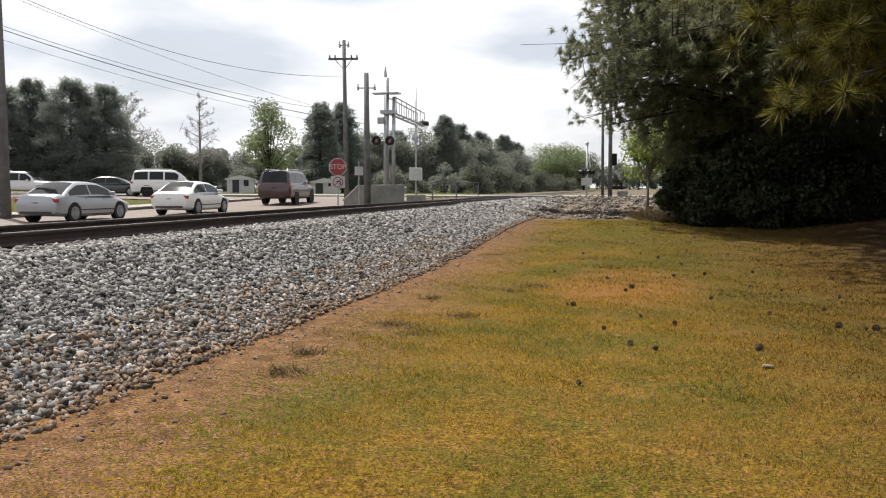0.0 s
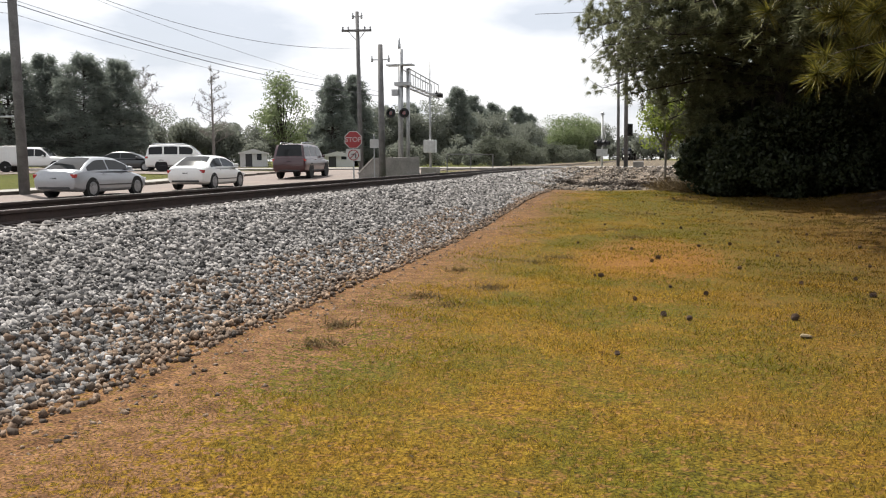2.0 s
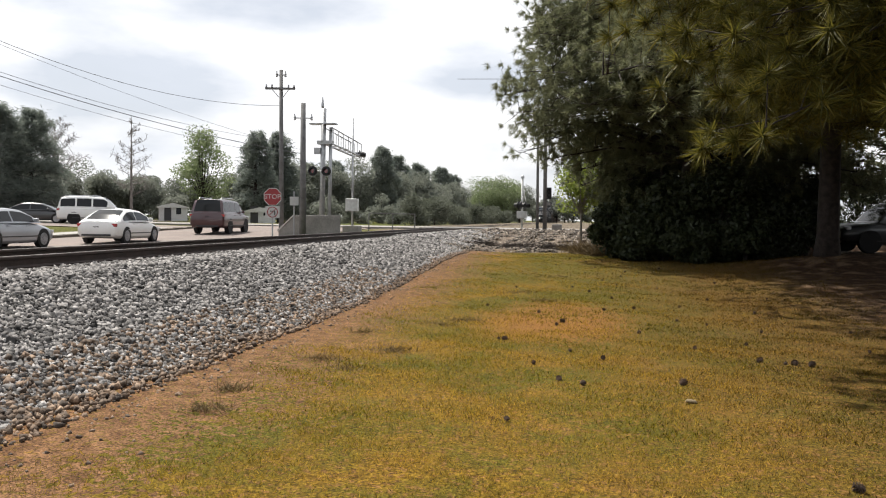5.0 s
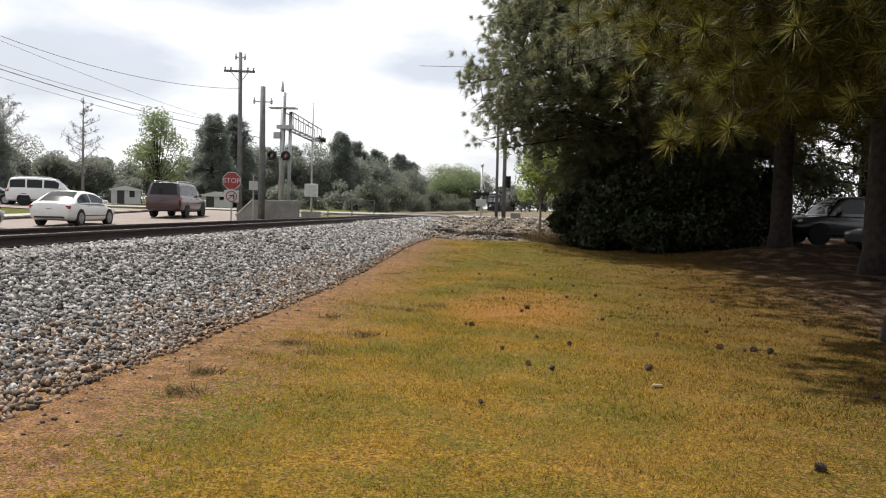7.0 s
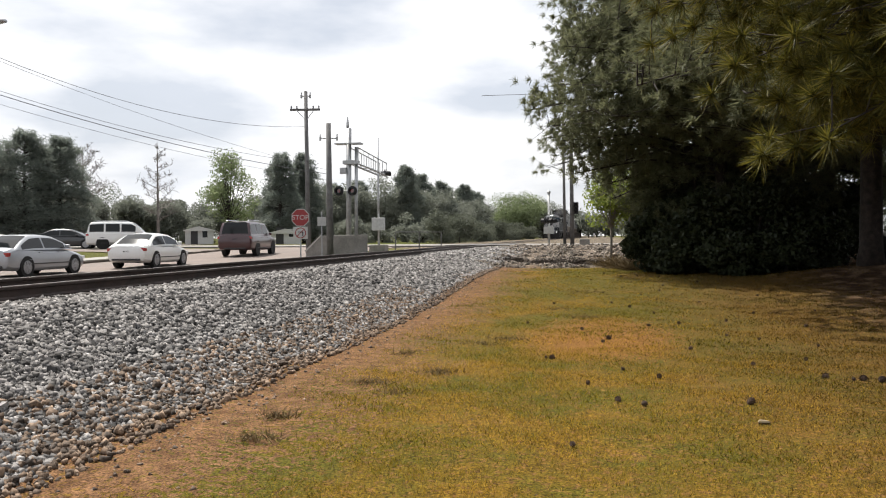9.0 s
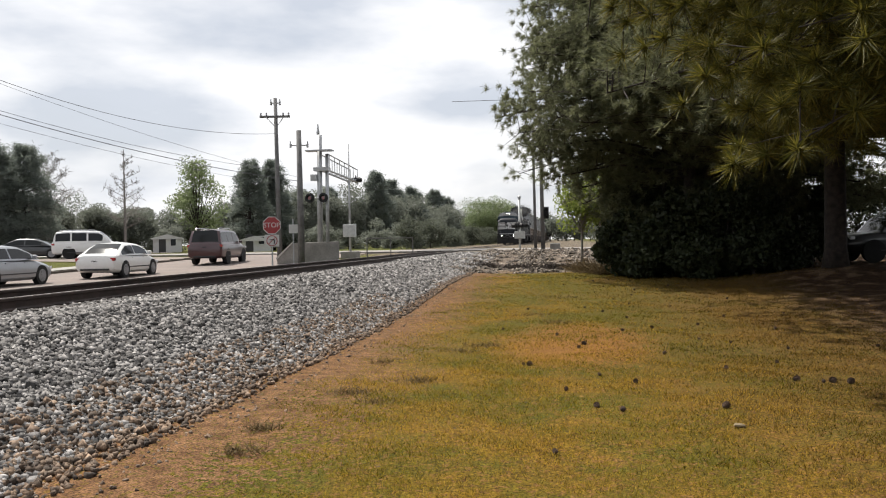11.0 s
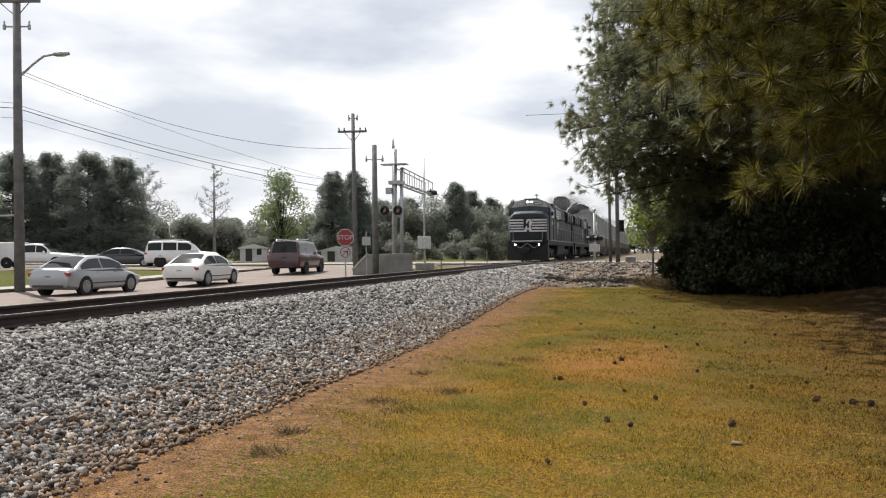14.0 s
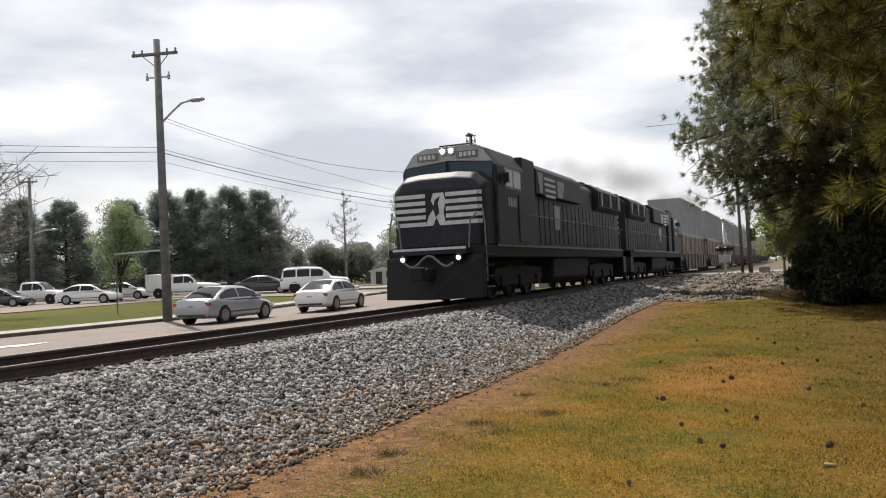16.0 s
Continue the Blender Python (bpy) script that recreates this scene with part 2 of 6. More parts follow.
# Near-black leaves: the deep shade under the pines is put into the colour.
L_DARK = leaf_mat("shade_dark_shrub_leaves", (0.014, 0.02, 0.008), (0.022, 0.03, 0.011), (0.036, 0.044, 0.017), 0.15)


def ground_mat():
    """Turf of straw and green patches, a bare red-clay strip beside the ballast, needle litter under the pines with
    their shade put into its brown.
    """
    m = bpy.data.materials.new("turf_and_clay")
    m.use_nodes = True
    n, l = m.node_tree.nodes, m.node_tree.links
    p = n["Principled BSDF"]
    p.inputs["Roughness"].default_value = 1.0
    p.inputs["Specular IOR Level"].default_value = 0.1
    co = n.new("ShaderNodeTexCoord")

    def tex(scale, detail=5):
        t = n.new("ShaderNodeTexNoise")
        t.inputs["Scale"].default_value, t.inputs["Detail"].default_value = scale, detail
        l.new(co.outputs["Object"], t.inputs["Vector"])
        return t.outputs["Fac"]

    def rng(v, a, b, c=0.0, d=1.0):
        t = n.new("ShaderNodeMapRange")
        for i, q in enumerate((a, b, c, d)):
            t.inputs[i + 1].default_value = q
        l.new(v, t.inputs[0])
        return t.outputs[0]

    def op(kind, a, b):
        t = n.new("ShaderNodeMath")
        t.operation = kind
        for i, q in enumerate((a, b)):
            if isinstance(q, (int, float)):
                t.inputs[i].default_value = q
            else:
                l.new(q, t.inputs[i])
        return t.outputs[0]

    def mix(f, a, b):
        t = n.new("ShaderNodeMix")
        t.data_type = "RGBA"
        l.new(f, t.inputs[0])
        for i, q in ((6, a), (7, b)):
            if isinstance(q, tuple):
                t.inputs[i].default_value = (*q, 1)
            else:
                l.new(q, t.inputs[i])
        return t.outputs[2]

    sep = n.new("ShaderNodeSeparateXYZ")
    l.new(co.outputs["Object"], sep.inputs[0])
    x, y = sep.outputs["X"], sep.outputs["Y"]
    straw = mix(rng(tex(14), 0.35, 0.65), (0.074, 0.041, 0.004), (0.155, 0.092, 0.011))
    green = mix(rng(tex(11), 0.35, 0.65), (0.044, 0.040, 0.004), (0.080, 0.070, 0.008))
    broad = op("ADD", op("MULTIPLY", tex(0.45, 4), 0.65), op("MULTIPLY", tex(2.6, 4), 0.35))
    lush = op("MULTIPLY", op("MULTIPLY", rng(y, 13, 20), rng(x, 4.0, 2.5)), rng(x, -2.2, -1.0, 0.0, 0.14))
    turf = mix(rng(op("ADD", broad, lush), 0.42, 0.58), straw, green)
    clay = mix(rng(tex(5), 0.35, 0.65), (0.082, 0.041, 0.019), (0.160, 0.086, 0.042))
    wob = op("MULTIPLY", op("SUBTRACT", tex(0.7), 0.5), 2.2)
    xw = op("ADD", x, wob)
    strip = op("MULTIPLY", rng(xw, -1.75, -3.3), rng(x, -14.0, -13.0))
    fine = rng(tex(16), 0.40, 0.60, -0.5, 0.5)
    strip2 = rng(op("ADD", strip, fine), 0.35, 0.75)
    bare = op("MULTIPLY", rng(tex(0.3, 3), 0.56, 0.66), rng(x, -2.0, -0.5))
    dx, dy = op("SUBTRACT", x, -0.1), op("MULTIPLY", op("SUBTRACT", y, 13.5), 0.45)
    patch = op("ADD", rng(op("ADD", op("MULTIPLY", dx, dx), op("MULTIPLY", dy, dy)), 2.4, 0.3), op("MULTIPLY", fine, 0.8))
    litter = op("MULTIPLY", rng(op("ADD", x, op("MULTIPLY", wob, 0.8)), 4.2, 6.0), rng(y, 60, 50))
    c = mix(op("MULTIPLY", bare, 0.5), turf, (0.14, 0.075, 0.02))
    # Towards the right: fallen needles, plus lens vignette put into the darker brown.
    strewn_dimmed = op("MULTIPLY", rng(op("ADD", x, wob), 0.0, 3.6), rng(tex(3.2), 0.30, 0.62, 0.55, 1.0))
    c = mix(strewn_dimmed, c, mix(rng(tex(19), 0.38, 0.62), (0.040, 0.025, 0.005), (0.092, 0.056, 0.012)))
    c = mix(op("MULTIPLY", rng(patch, 0.1, 0.9), 0.85), c, (0.17, 0.075, 0.02))
    # Needle litter; its dark brown carries pine shade, the tan patches sunlit ridges.
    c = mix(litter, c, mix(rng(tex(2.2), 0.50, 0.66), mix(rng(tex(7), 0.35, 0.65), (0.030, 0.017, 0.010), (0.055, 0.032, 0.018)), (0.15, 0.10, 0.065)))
    c = mix(strip2, c, clay)
    bank = op("MULTIPLY", rng(op("ADD", y, op("MULTIPLY", wob, 2.0)), 31.0, 34.0), rng(x, 3.4, 2.2))
    c = mix(bank, c, mix(rng(tex(2.5), 0.4, 0.6), (0.075, 0.055, 0.04), (0.16, 0.125, 0.095)))
    far = mix(rng(tex(0.05), 0.4, 0.6), (0.050, 0.058, 0.010), (0.078, 0.074, 0.016))
    c = mix(op("MAXIMUM", rng(x, -12.5, -13.0), rng(y, 64, 70)), c, far)
    gravel = mix(rng(tex(1.5), 0.4, 0.6), (0.075, 0.060, 0.042), (0.14, 0.115, 0.085))
    c = mix(op("MULTIPLY", rng(y, 52, 58), op("MULTIPLY", rng(x, -17, -14), rng(x, 9, 4))), c, gravel)
    grain = rng(tex(52, 4), 0.32, 0.68, 0.25, 1.75)
    hs = n.new("ShaderNodeHueSaturation")
    l.new(c, hs.inputs["Color"])
    l.new(grain, hs.inputs["Value"])
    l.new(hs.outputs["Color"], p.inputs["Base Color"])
    bp = n.new("ShaderNodeBump")
    bp.inputs["Strength"].default_value, bp.inputs["Distance"].default_value = 0.9, 0.02
    l.new(tex(38, 6), bp.inputs["Height"])
    l.new(bp.outputs[0], p.inputs["Normal"])
    return m


M_GROUND = ground_mat()

# ---- ground ----
TRACK_X, RAIL_TOP = -8.4, 1.03


def right_z(x, y):
    z = 0.40 * step(14, 28, y) + 0.16 * step(3.5, 8, x) * step(12, 19, y)
    z = z + 0.30 * np.exp(-((x - 7.6) / 2.4) ** 2 - ((y - 24.4) / 1.7) ** 2)
    return z + (0.96 - z) * step(33, 56, y)


def left_z(x, y):
    return 0.33 + 0.64 * step(26, 66, y) + 0.37 * step(-25.5, -33, x) * (1 - step(26, 66, y))


def ground_z(x, y):
    u = step(-12.5, -4.2, x)
    return left_z(x, y) * (1 - u) + right_z(x, y) * u


def grid_mesh(name, xs, ys, zfun, material, label="", parent=None):
    gx, gy = np.meshgrid(xs, ys)
    co = np.stack([gx, gy, zfun(gx, gy)], -1).reshape(-1, 3)
    i = np.arange(len(ys) - 1)[:, None] * len(xs) + np.arange(len(xs) - 1)[None]
    q = np.stack([i, i + 1, i + 1 + len(xs), i + len(xs)], -1).reshape(-1, 4)
    ob = stuff_mesh(name, co, q, material, parent, label, smooth=True)
    ob["kind"] = "structure"
    return ob


def lumps(x, y):
    return 0.02 * np.sin(x * 2.1 + np.sin(y * 1.3)) * np.sin(y * 1.7 + 0.6) + 0.012 * np.sin(x * 5.3 + y * 3.1) * np.sin(y * 4.7)


def spaced(*parts):
    return np.unique(np.concatenate([np.arange(a, b, s) for a, b, s in parts]))


gx_all = spaced((-2500, -200, 230), (-200, -40, 10), (-40, -13, 1.5), (-13, 14, 0.25), (14, 60, 4), (60, 200, 20), (200, 2600, 240))
gy_all = spaced((-900, -60, 120), (-60, -4, 4), (-4, 32, 0.25), (32, 90, 1.0), (90, 300, 15), (300, 3000, 150))
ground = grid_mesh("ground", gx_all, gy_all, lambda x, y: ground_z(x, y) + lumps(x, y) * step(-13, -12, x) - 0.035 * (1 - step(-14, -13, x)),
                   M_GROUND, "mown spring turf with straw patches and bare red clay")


def bed_z(x, y):
    toe = right_z(x, y) - 0.05
    up = toe + (0.82 - toe) * np.clip((-3.97 - x) / 2.43, 0, 1)
    left = left_z(x, y) - 0.06
    down = left + (0.82 - left) * np.clip((x + 13.0) / 2.4, 0, 1)
    z = np.minimum(np.minimum(up, down), 0.82)
    return np.where(x > -3.98, toe - 0.05, z)


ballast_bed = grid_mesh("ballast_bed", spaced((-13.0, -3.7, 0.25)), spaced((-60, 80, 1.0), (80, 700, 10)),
                        lambda x, y: bed_z(x, y) + 0.01 * np.sin(7 * x + 3 * y), M_BED, "grey crushed stone ballast bank of the track, shade between stones painted dark")

# ---- roads ----
street = grid_mesh("road_frontage", spaced((-24.5, -14.2, 0.6)), spaced((-80, 66, 2.0)), lambda x, y: left_z(x, y) + 0.012 + 0.02 * step(56, 58, y), M_ASPHALT,
                   "worn tan-grey asphalt street beside the railway")
lot = grid_mesh("road_far", spaced((-75, -40.5, 1.5)), spaced((-60, 90, 2.0)), lambda x, y: left_z(x, y) + 0.012, M_ASPHALT, "pale asphalt second carriageway")
link = grid_mesh("road_link", spaced((-40.5, -24.4, 1.0)), spaced((47, 57, 2.0)), lambda x, y: left_z(x, y) + 0.014, M_ASPHALT, "pale asphalt side road joining the street")
cross = Build().box(-120, TRACK_X - 2.3, 57.6, 68.5, 0.7, 1.005)
cross.box(TRACK_X + 2.3, 90, 57.6, 68.5, 0.7, 1.005)
road_crossing = tagged(cross.make("road_crossing", M_CROSS), "pale worn asphalt road over the level crossing", kind="structure")
panels = Build()
for a, b in ((-2.29, -0.86), (-0.66, 0.66), (0.86, 2.29)):
    panels.box(TRACK_X + a, TRACK_X + b, 57.6, 68.5, 0.84, 1.02)
tagged(panels.make("crossing_panels", mat("crossing_panel", (0.09, 0.085, 0.08), 0.85, vary=0.3)), "dark crossing panels between the rails", kind="structure")

kerb = Build()
for i in range(60):
    y = -60 + i * 1.9
    z = float(left_z(-24.6, y))
    kerb.box(-24.75, -24.52, y, y + 1.88, z - 0.1, z + 0.15)
# Dark brown carries the shade on the kerb's street face.
tagged(kerb.make("kerb", mat("shade_dark_kerb", (0.10, 0.082, 0.065), 0.9, vary=0.35, scale=1.5), bevel=0.02), "weathered concrete kerb along the grass strip, its shade put into the colour", kind="structure")
walkway = grid_mesh("pavement", spaced((-27.6, -26.3, 0.6)), spaced((-60, 54, 3.0)), lambda x, y: left_z(x, y) + 0.02, M_CONC, "narrow pale concrete path in the grass strip")
arrow = Build().add([(-20.0, 10.6, 0.362), (-19.75, 10.6, 0.362), (-19.75, 16.0, 0.362), (-20.0, 16.0, 0.362)], [(0, 1, 2, 3)])
arrow.add([(-20.35, 16.0, 0.362), (-19.4, 16.0, 0.362), (-19.87, 17.4, 0.362)], [(0, 1, 2)])
tagged(arrow.make("lane_marking", M_PAINTW), "worn white lane arrow painted on the street", kind="structure")

# ---- track ----
RAIL_PROFILE = [(-0.070, 0), (0.070, 0), (0.070, 0.012), (0.016, 0.035), (0.010, 0.115), (0.036, 0.13), (0.036, 0.162), (0.028, 0.172),
                (-0.028, 0.172), (-0.036, 0.162), (-0.036, 0.13), (-0.010, 0.115), (-0.016, 0.035), (-0.070, 0.012)]
for side in (-0.7525, 0.7525):
    rail = thing("rail", "rusty brown steel rail with a polished head on timber ties", "rail", pose(TRACK_X + side, 0, RAIL_TOP - 0.174), "rails of the track")
    Build().slab(RAIL_PROFILE, -60, 700).make("web", M_RAIL, rail)
    Build().box(-0.018, 0.018, -60, 700, 0.1715, 0.1745).make("head", M_RAILTOP, rail, "polished steel running surface")
tie_mesh = Build().box(-1.3, 1.3, -0.115, 0.115, -0.16, 0.0)
tie = tagged(tie_mesh.make("tie", M_TIE), "dark creosoted timber railway tie", "railway tie", "ties of the track")
tie.matrix_world = pose(TRACK_X, 0, RAIL_TOP - 0.175)
for i in range(1, 150):
    if not 57 < i * 0.53 - 1 < 69:
        copy_thing(tie, pose(TRACK_X, i * 0.53 - 1, RAIL_TOP - 0.175, 0, 0, random.uniform(-0.6, 0.6)))


# ---- trees ----
def rand_dirs(n, rng):
    d = rng.normal(size=(n, 3))
    return d / np.linalg.norm(d, axis=1, keepdims=True)


def blades(c, d, length, width, rng):
    """Thin triangles from points c along unit vectors d."""
    s = np.cross(d, rand_dirs(len(d), rng))
    s /= np.linalg.norm(s, axis=1, keepdims=True) + 1e-9
    co = np.stack([c - s * width[:, None] / 2, c + s * width[:, None] / 2, c + d * length[:, None]], 1)
    return co.reshape(-1, 3)


def tris(n):
    return np.arange(3 * n).reshape(-1, 3)


def pine(pos, h, base, reach, limbs, tufts, needles, length, width, leaf, label, seed, trunk_r=0.3, droop=0.15, aim=None, shape=1.0, scatter=0.13, limb=0.22, radial=0.75, sight=99.0):
    """A pine: trunk and limbs in one mesh, a crown of needle tufts. aim: angle range for the limbs, degrees."""
    rng = np.random.default_rng(seed)
    t = thing("pine_tree", label, "tree", pose(*pos))
    wood = Build()
    lean = rng.uniform(-0.02, 0.02, 2) * h
    def axis(k):
        return Vector((lean[0] * k * k, lean[1] * k * k, h * k))
    ks = [0, 0.03, 0.12, 0.3, 0.5, 0.7, 0.85, 1.0]
    rs = [1.35, 1.05, 0.95, 0.82, 0.62, 0.42, 0.25, 0.05]
    wood.loft([[axis(k) + trunk_r * r * (1 + 0.06 * math.sin(5 * a + 9 * k)) * Vector((math.cos(a), math.sin(a), 0)) for a in np.linspace(0, math.tau, 13)[:-1]]
               for k, r in zip(ks, rs)])
    cs, ds = [], []
    for i in range(limbs):
        k = base / h + (1 - base / h) * (i + rng.random()) / limbs
        u = (k - base / h) / (1 - base / h)
        a = rng.uniform(0, math.tau) if aim is None else radians(rng.uniform(*aim))
        r = reach * (0.35 + 0.65 * math.sin(math.pi * min(1, 0.18 + 0.82 * u) ** shape)) * rng.uniform(0.65, 1.1)
        if u > 0.9:
            r *= 0.6
        o = axis(k)
        out = Vector((math.cos(a), math.sin(a), 0))
        rise = rng.uniform(-0.05, 0.35) * r - droop * r
        p1 = o + out * r * 0.5 + Vector((0, 0, rise * 0.5 + 0.08 * r))
        p2 = o + out * r + Vector((0, 0, rise))
        br = trunk_r * limb * (1 - 0.6 * u) + 0.012
        wood.rod(o, p1, br, br * 0.6, 6, False)
        wood.rod(p1, p2, br * 0.6, br * 0.2, 5, False)
        for j in range(tufts if o.z < sight else tufts // 3):
            q = 0.28 + 0.74 * rng.random() ** 0.55
            b = o.lerp(p1, q * 2) if q < 0.5 else p1.lerp(p2, min(1.06, q * 2 - 1))
            side = Vector((-out.y, out.x, 0)) * rng.normal() * r * 0.20 * (1.2 - 0.5 * q)
            tip = b + side + Vector((0, 0, rng.normal() * 0.05 * r + abs(rng.normal()) * 0.04 * r))
            if j % 4 == 0:
                wood.rod(b, b.lerp(tip, 0.9), br * 0.25, 0.006, 4, False)
            cs.append(tip)
            ds.append((out + side.normalized() * 0.6 + Vector((0, 0, 0.25))).normalized())
    trunk = wood.make("trunk", M_BARK, t, smooth=True, fix=False)
    c = np.repeat(np.array(cs), needles, 0)
    d = np.repeat(np.array(ds), needles, 0) * radial + rand_dirs(len(c), rng)
    d /= np.linalg.norm(d, axis=1, keepdims=True)
    c = c + rng.normal(size=c.shape) * length * scatter
    ln = length * rng.uniform(0.7, 1.2, len(c))
    d[:, 2] -= 0.12
    co = blades(c, d, ln, np.full(len(c), width), rng)
    stuff_mesh("crown", co, tris(len(c)), leaf, t)
    return t


def leafy(pos, h, crown, base, n, size, leaf, label, seed, trunk_r=0.15, category="tree", lumps_n=26, name="broadleaf_tree", bark=None):
    """A tree or shrub: forked trunk and a crown of single leaves gathered in uneven lumps."""
    rng = np.random.default_rng(seed)
    t = thing(name, label, category, pose(*pos))
    wood = Build()
    rx, ry, rz = crown
    mid = Vector((0, 0, (base + h) / 2))
    wood.rod((0, 0, -0.2), (0, 0, base + 0.25 * (h - base)), trunk_r, trunk_r * 0.6, 8)
    cen, rad = [], []
    for i in range(lumps_n):
        d = rand_dirs(1, rng)[0] * rng.random() ** 0.45
        c = mid + Vector((d[0] * rx * 0.80, d[1] * ry * 0.80, d[2] * rz * 0.82))
        if name == "shrub":
            c.z = max(0.25, c.z - 0.12 * h)
        taper = 1.0 - 0.35 * max(0.0, d[2])
        c.x, c.y = c.x * taper, c.y * taper
        wood.rod((0, 0, base + 0.15 * (h - base)), c, trunk_r * 0.35, 0.02, 5, False)
        cen.append(c)
        rad.append(rng.uniform(0.20, 0.36) * (rx * ry * rz) ** (1 / 3) * 1.25)
    wood.make("trunk", bark or M_BARK, t, smooth=True, fix=False)
    k = rng.integers(0, lumps_n, n)
    d = rand_dirs(n, rng) * (rng.random(n) ** 0.4)[:, None]
    c = np.array(cen)[k] + d * np.array(rad)[k][:, None] * np.array([1.15, 1.15, 0.85])
    u, v = rand_dirs(n, rng), rand_dirs(n, rng)
    v -= (u * v).sum(1, keepdims=True) * u
    v /= np.linalg.norm(v, axis=1, keepdims=True) + 1e-9
    s = size * rng.uniform(0.6, 1.3, n)[:, None]
    co = np.stack([c - u * s * 0.5, c + v * s * 0.3, c + u * s * 0.6, c - v * s * 0.3], 1).reshape(-1, 3)
    stuff_mesh("crown", co, np.arange(4 * n).reshape(-1, 4), leaf, t)
    return t


def bare_tree(pos, h, spread, label, seed, limbs=26, upright=0.9):
    """A leafless tree: straight leader, limbs and twigs."""
    rng = np.random.default_rng(seed)
    t = thing("bare_tree", label, "tree", pose(*pos))
    w, tw = Build(), Build()
    w.rod((0, 0, -0.2), (0, 0, h), h * 0.018, 0.02, 8)
    for i in range(limbs):
        k = 0.25 + 0.72 * i / limbs
        a = rng.uniform(0, math.tau)
        r = spread * (1.15 - k) * rng.uniform(0.6, 1.1)
        o = Vector((0, 0, h * k))
        p = o + Vector((math.cos(a) * r, math.sin(a) * r, r * upright * rng.uniform(0.2, 0.8)))
        w.rod(o, p, h * 0.006 * (1.2 - k), 0.012, 5, False)
        for j in range(9):
            b = o.lerp(p, rng.uniform(0.3, 1))
            e = b + Vector(tuple(rand_dirs(1, rng)[0])) * r * 0.3 + Vector((0, 0, r * 0.12))
            tw.rod(b, e, 0.022, 0.012, 3, False)
            for _ in range(3):
                tw.rod(b.lerp(e, 0.6), b.lerp(e, 0.6) + Vector(tuple(rand_dirs(1, rng)[0])) * r * 0.18, 0.016, 0.010, 3, False)
    w.make("trunk", M_TWIG, t, fix=False)
    tagged(tw.make("twig_crown", M_TWIG, t, fix=False), kind="stuff")
    return t


def gz(x, y):
    return float(ground_z(np.array(x), np.array(y)))


# pines beside the grass
pine((5.2, 11.2, 0.0), 13, 3.2, 4.4, 190, 30, 90, 0.29, 0.0135, L_NEEDLE, "tall pine with long drooping yellow-green needle tufts", 3, 0.28, 0.20, aim=(85, 305), shape=0.6, scatter=0.05, limb=0.09, radial=0.45, sight=8.0)
pine((4.7, 29.6, 0.4), 17, 3.1, 6.8, 150, 96, 32, 0.23, 0.023, L_PINE, "tall pine with dense grey-green needles beside the grass", 5, 0.30, 0.06, shape=0.6, sight=12.0)
pine((4.0, 28.9, 0.4), 15, 3.3, 6.1, 150, 70, 30, 0.23, 0.023, L_PINE, "pine with dense drooping boughs over the grass", 15, 0.22, 0.14, aim=(125, 290), shape=0.6, sight=12.0)
pine((3.3, 30.2, 0.4), 8.0, 1.2, 2.5, 90, 40, 26, 0.23, 0.023, L_PINE, "young pine with boughs hanging low among the shrubs", 16, 0.10, 0.16, shape=0.6)
pine((5.9, 29.3, 0.4), 7.5, 1.4, 2.6, 80, 40, 26, 0.23, 0.023, L_PINE, "young pine with boughs hanging low among the shrubs", 17, 0.10, 0.16, shape=0.6)
pine((7.35, 24.5, 0.70), 20, 3.4, 6.2, 120, 62, 24, 0.32, 0.032, L_PINE, "tall pine with scaly bark standing on a litter mound", 6, 0.29, 0.15, shape=0.6, sight=11.0)
pine((7.9, 19.0, 0.4), 20, 4.0, 7.8, 150, 70, 34, 0.22, 0.021, L_PINE, "tall pine with a thick dark trunk", 7, 0.33, 0.06, aim=(60, 300), shape=0.6, sight=13.0)
for i, (x, y, h, low) in enumerate(((9.5, 37.0, 18, 2.4), (16.5, 33.0, 19, 4.5), (17.5, 45.0, 19, 2.5), (24.0, 40.0, 19, 2.5))):
    pine((x, y, 0.6), h, low, 6.0, 80, 42, 20, 0.40, 0.062, L_PINE, "pine at the back of the grove", 8 + i, 0.3, 0.12, shape=0.7, sight=13.0)
# Three added pines, out to the side, keep sky light off the grove.
for i, (x, y) in enumerate(((13.5, 15.0), (12.5, 6.0), (14.5, 23.0))):
    pine((x, y, 0.3), 18, 2.5, 6.0, 90, 44, 20, 0.42, 0.062, L_PINE, "pine added beside the grove to block sky light", 12 + i, 0.3, 0.12, shape=0.7, sight=10.0)
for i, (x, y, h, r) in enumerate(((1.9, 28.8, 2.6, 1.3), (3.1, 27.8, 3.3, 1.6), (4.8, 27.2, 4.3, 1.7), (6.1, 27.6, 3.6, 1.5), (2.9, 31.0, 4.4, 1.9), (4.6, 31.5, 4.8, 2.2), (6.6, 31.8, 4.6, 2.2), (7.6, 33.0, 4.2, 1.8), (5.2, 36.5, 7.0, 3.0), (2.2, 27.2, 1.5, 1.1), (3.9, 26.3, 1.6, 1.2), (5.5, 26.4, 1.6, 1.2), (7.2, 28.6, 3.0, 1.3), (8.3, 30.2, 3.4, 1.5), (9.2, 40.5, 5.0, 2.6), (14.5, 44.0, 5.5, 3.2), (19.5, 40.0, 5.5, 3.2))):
    leafy((x, y, gz(x, y)), h, (r, r * 0.8, h * 0.52), 0.0, 8000, 0.15, L_DARK, "evergreen shrub under the pines, their shade put into its leaf colour", 20 + i, 0.08, "shrub", 22, "shrub")
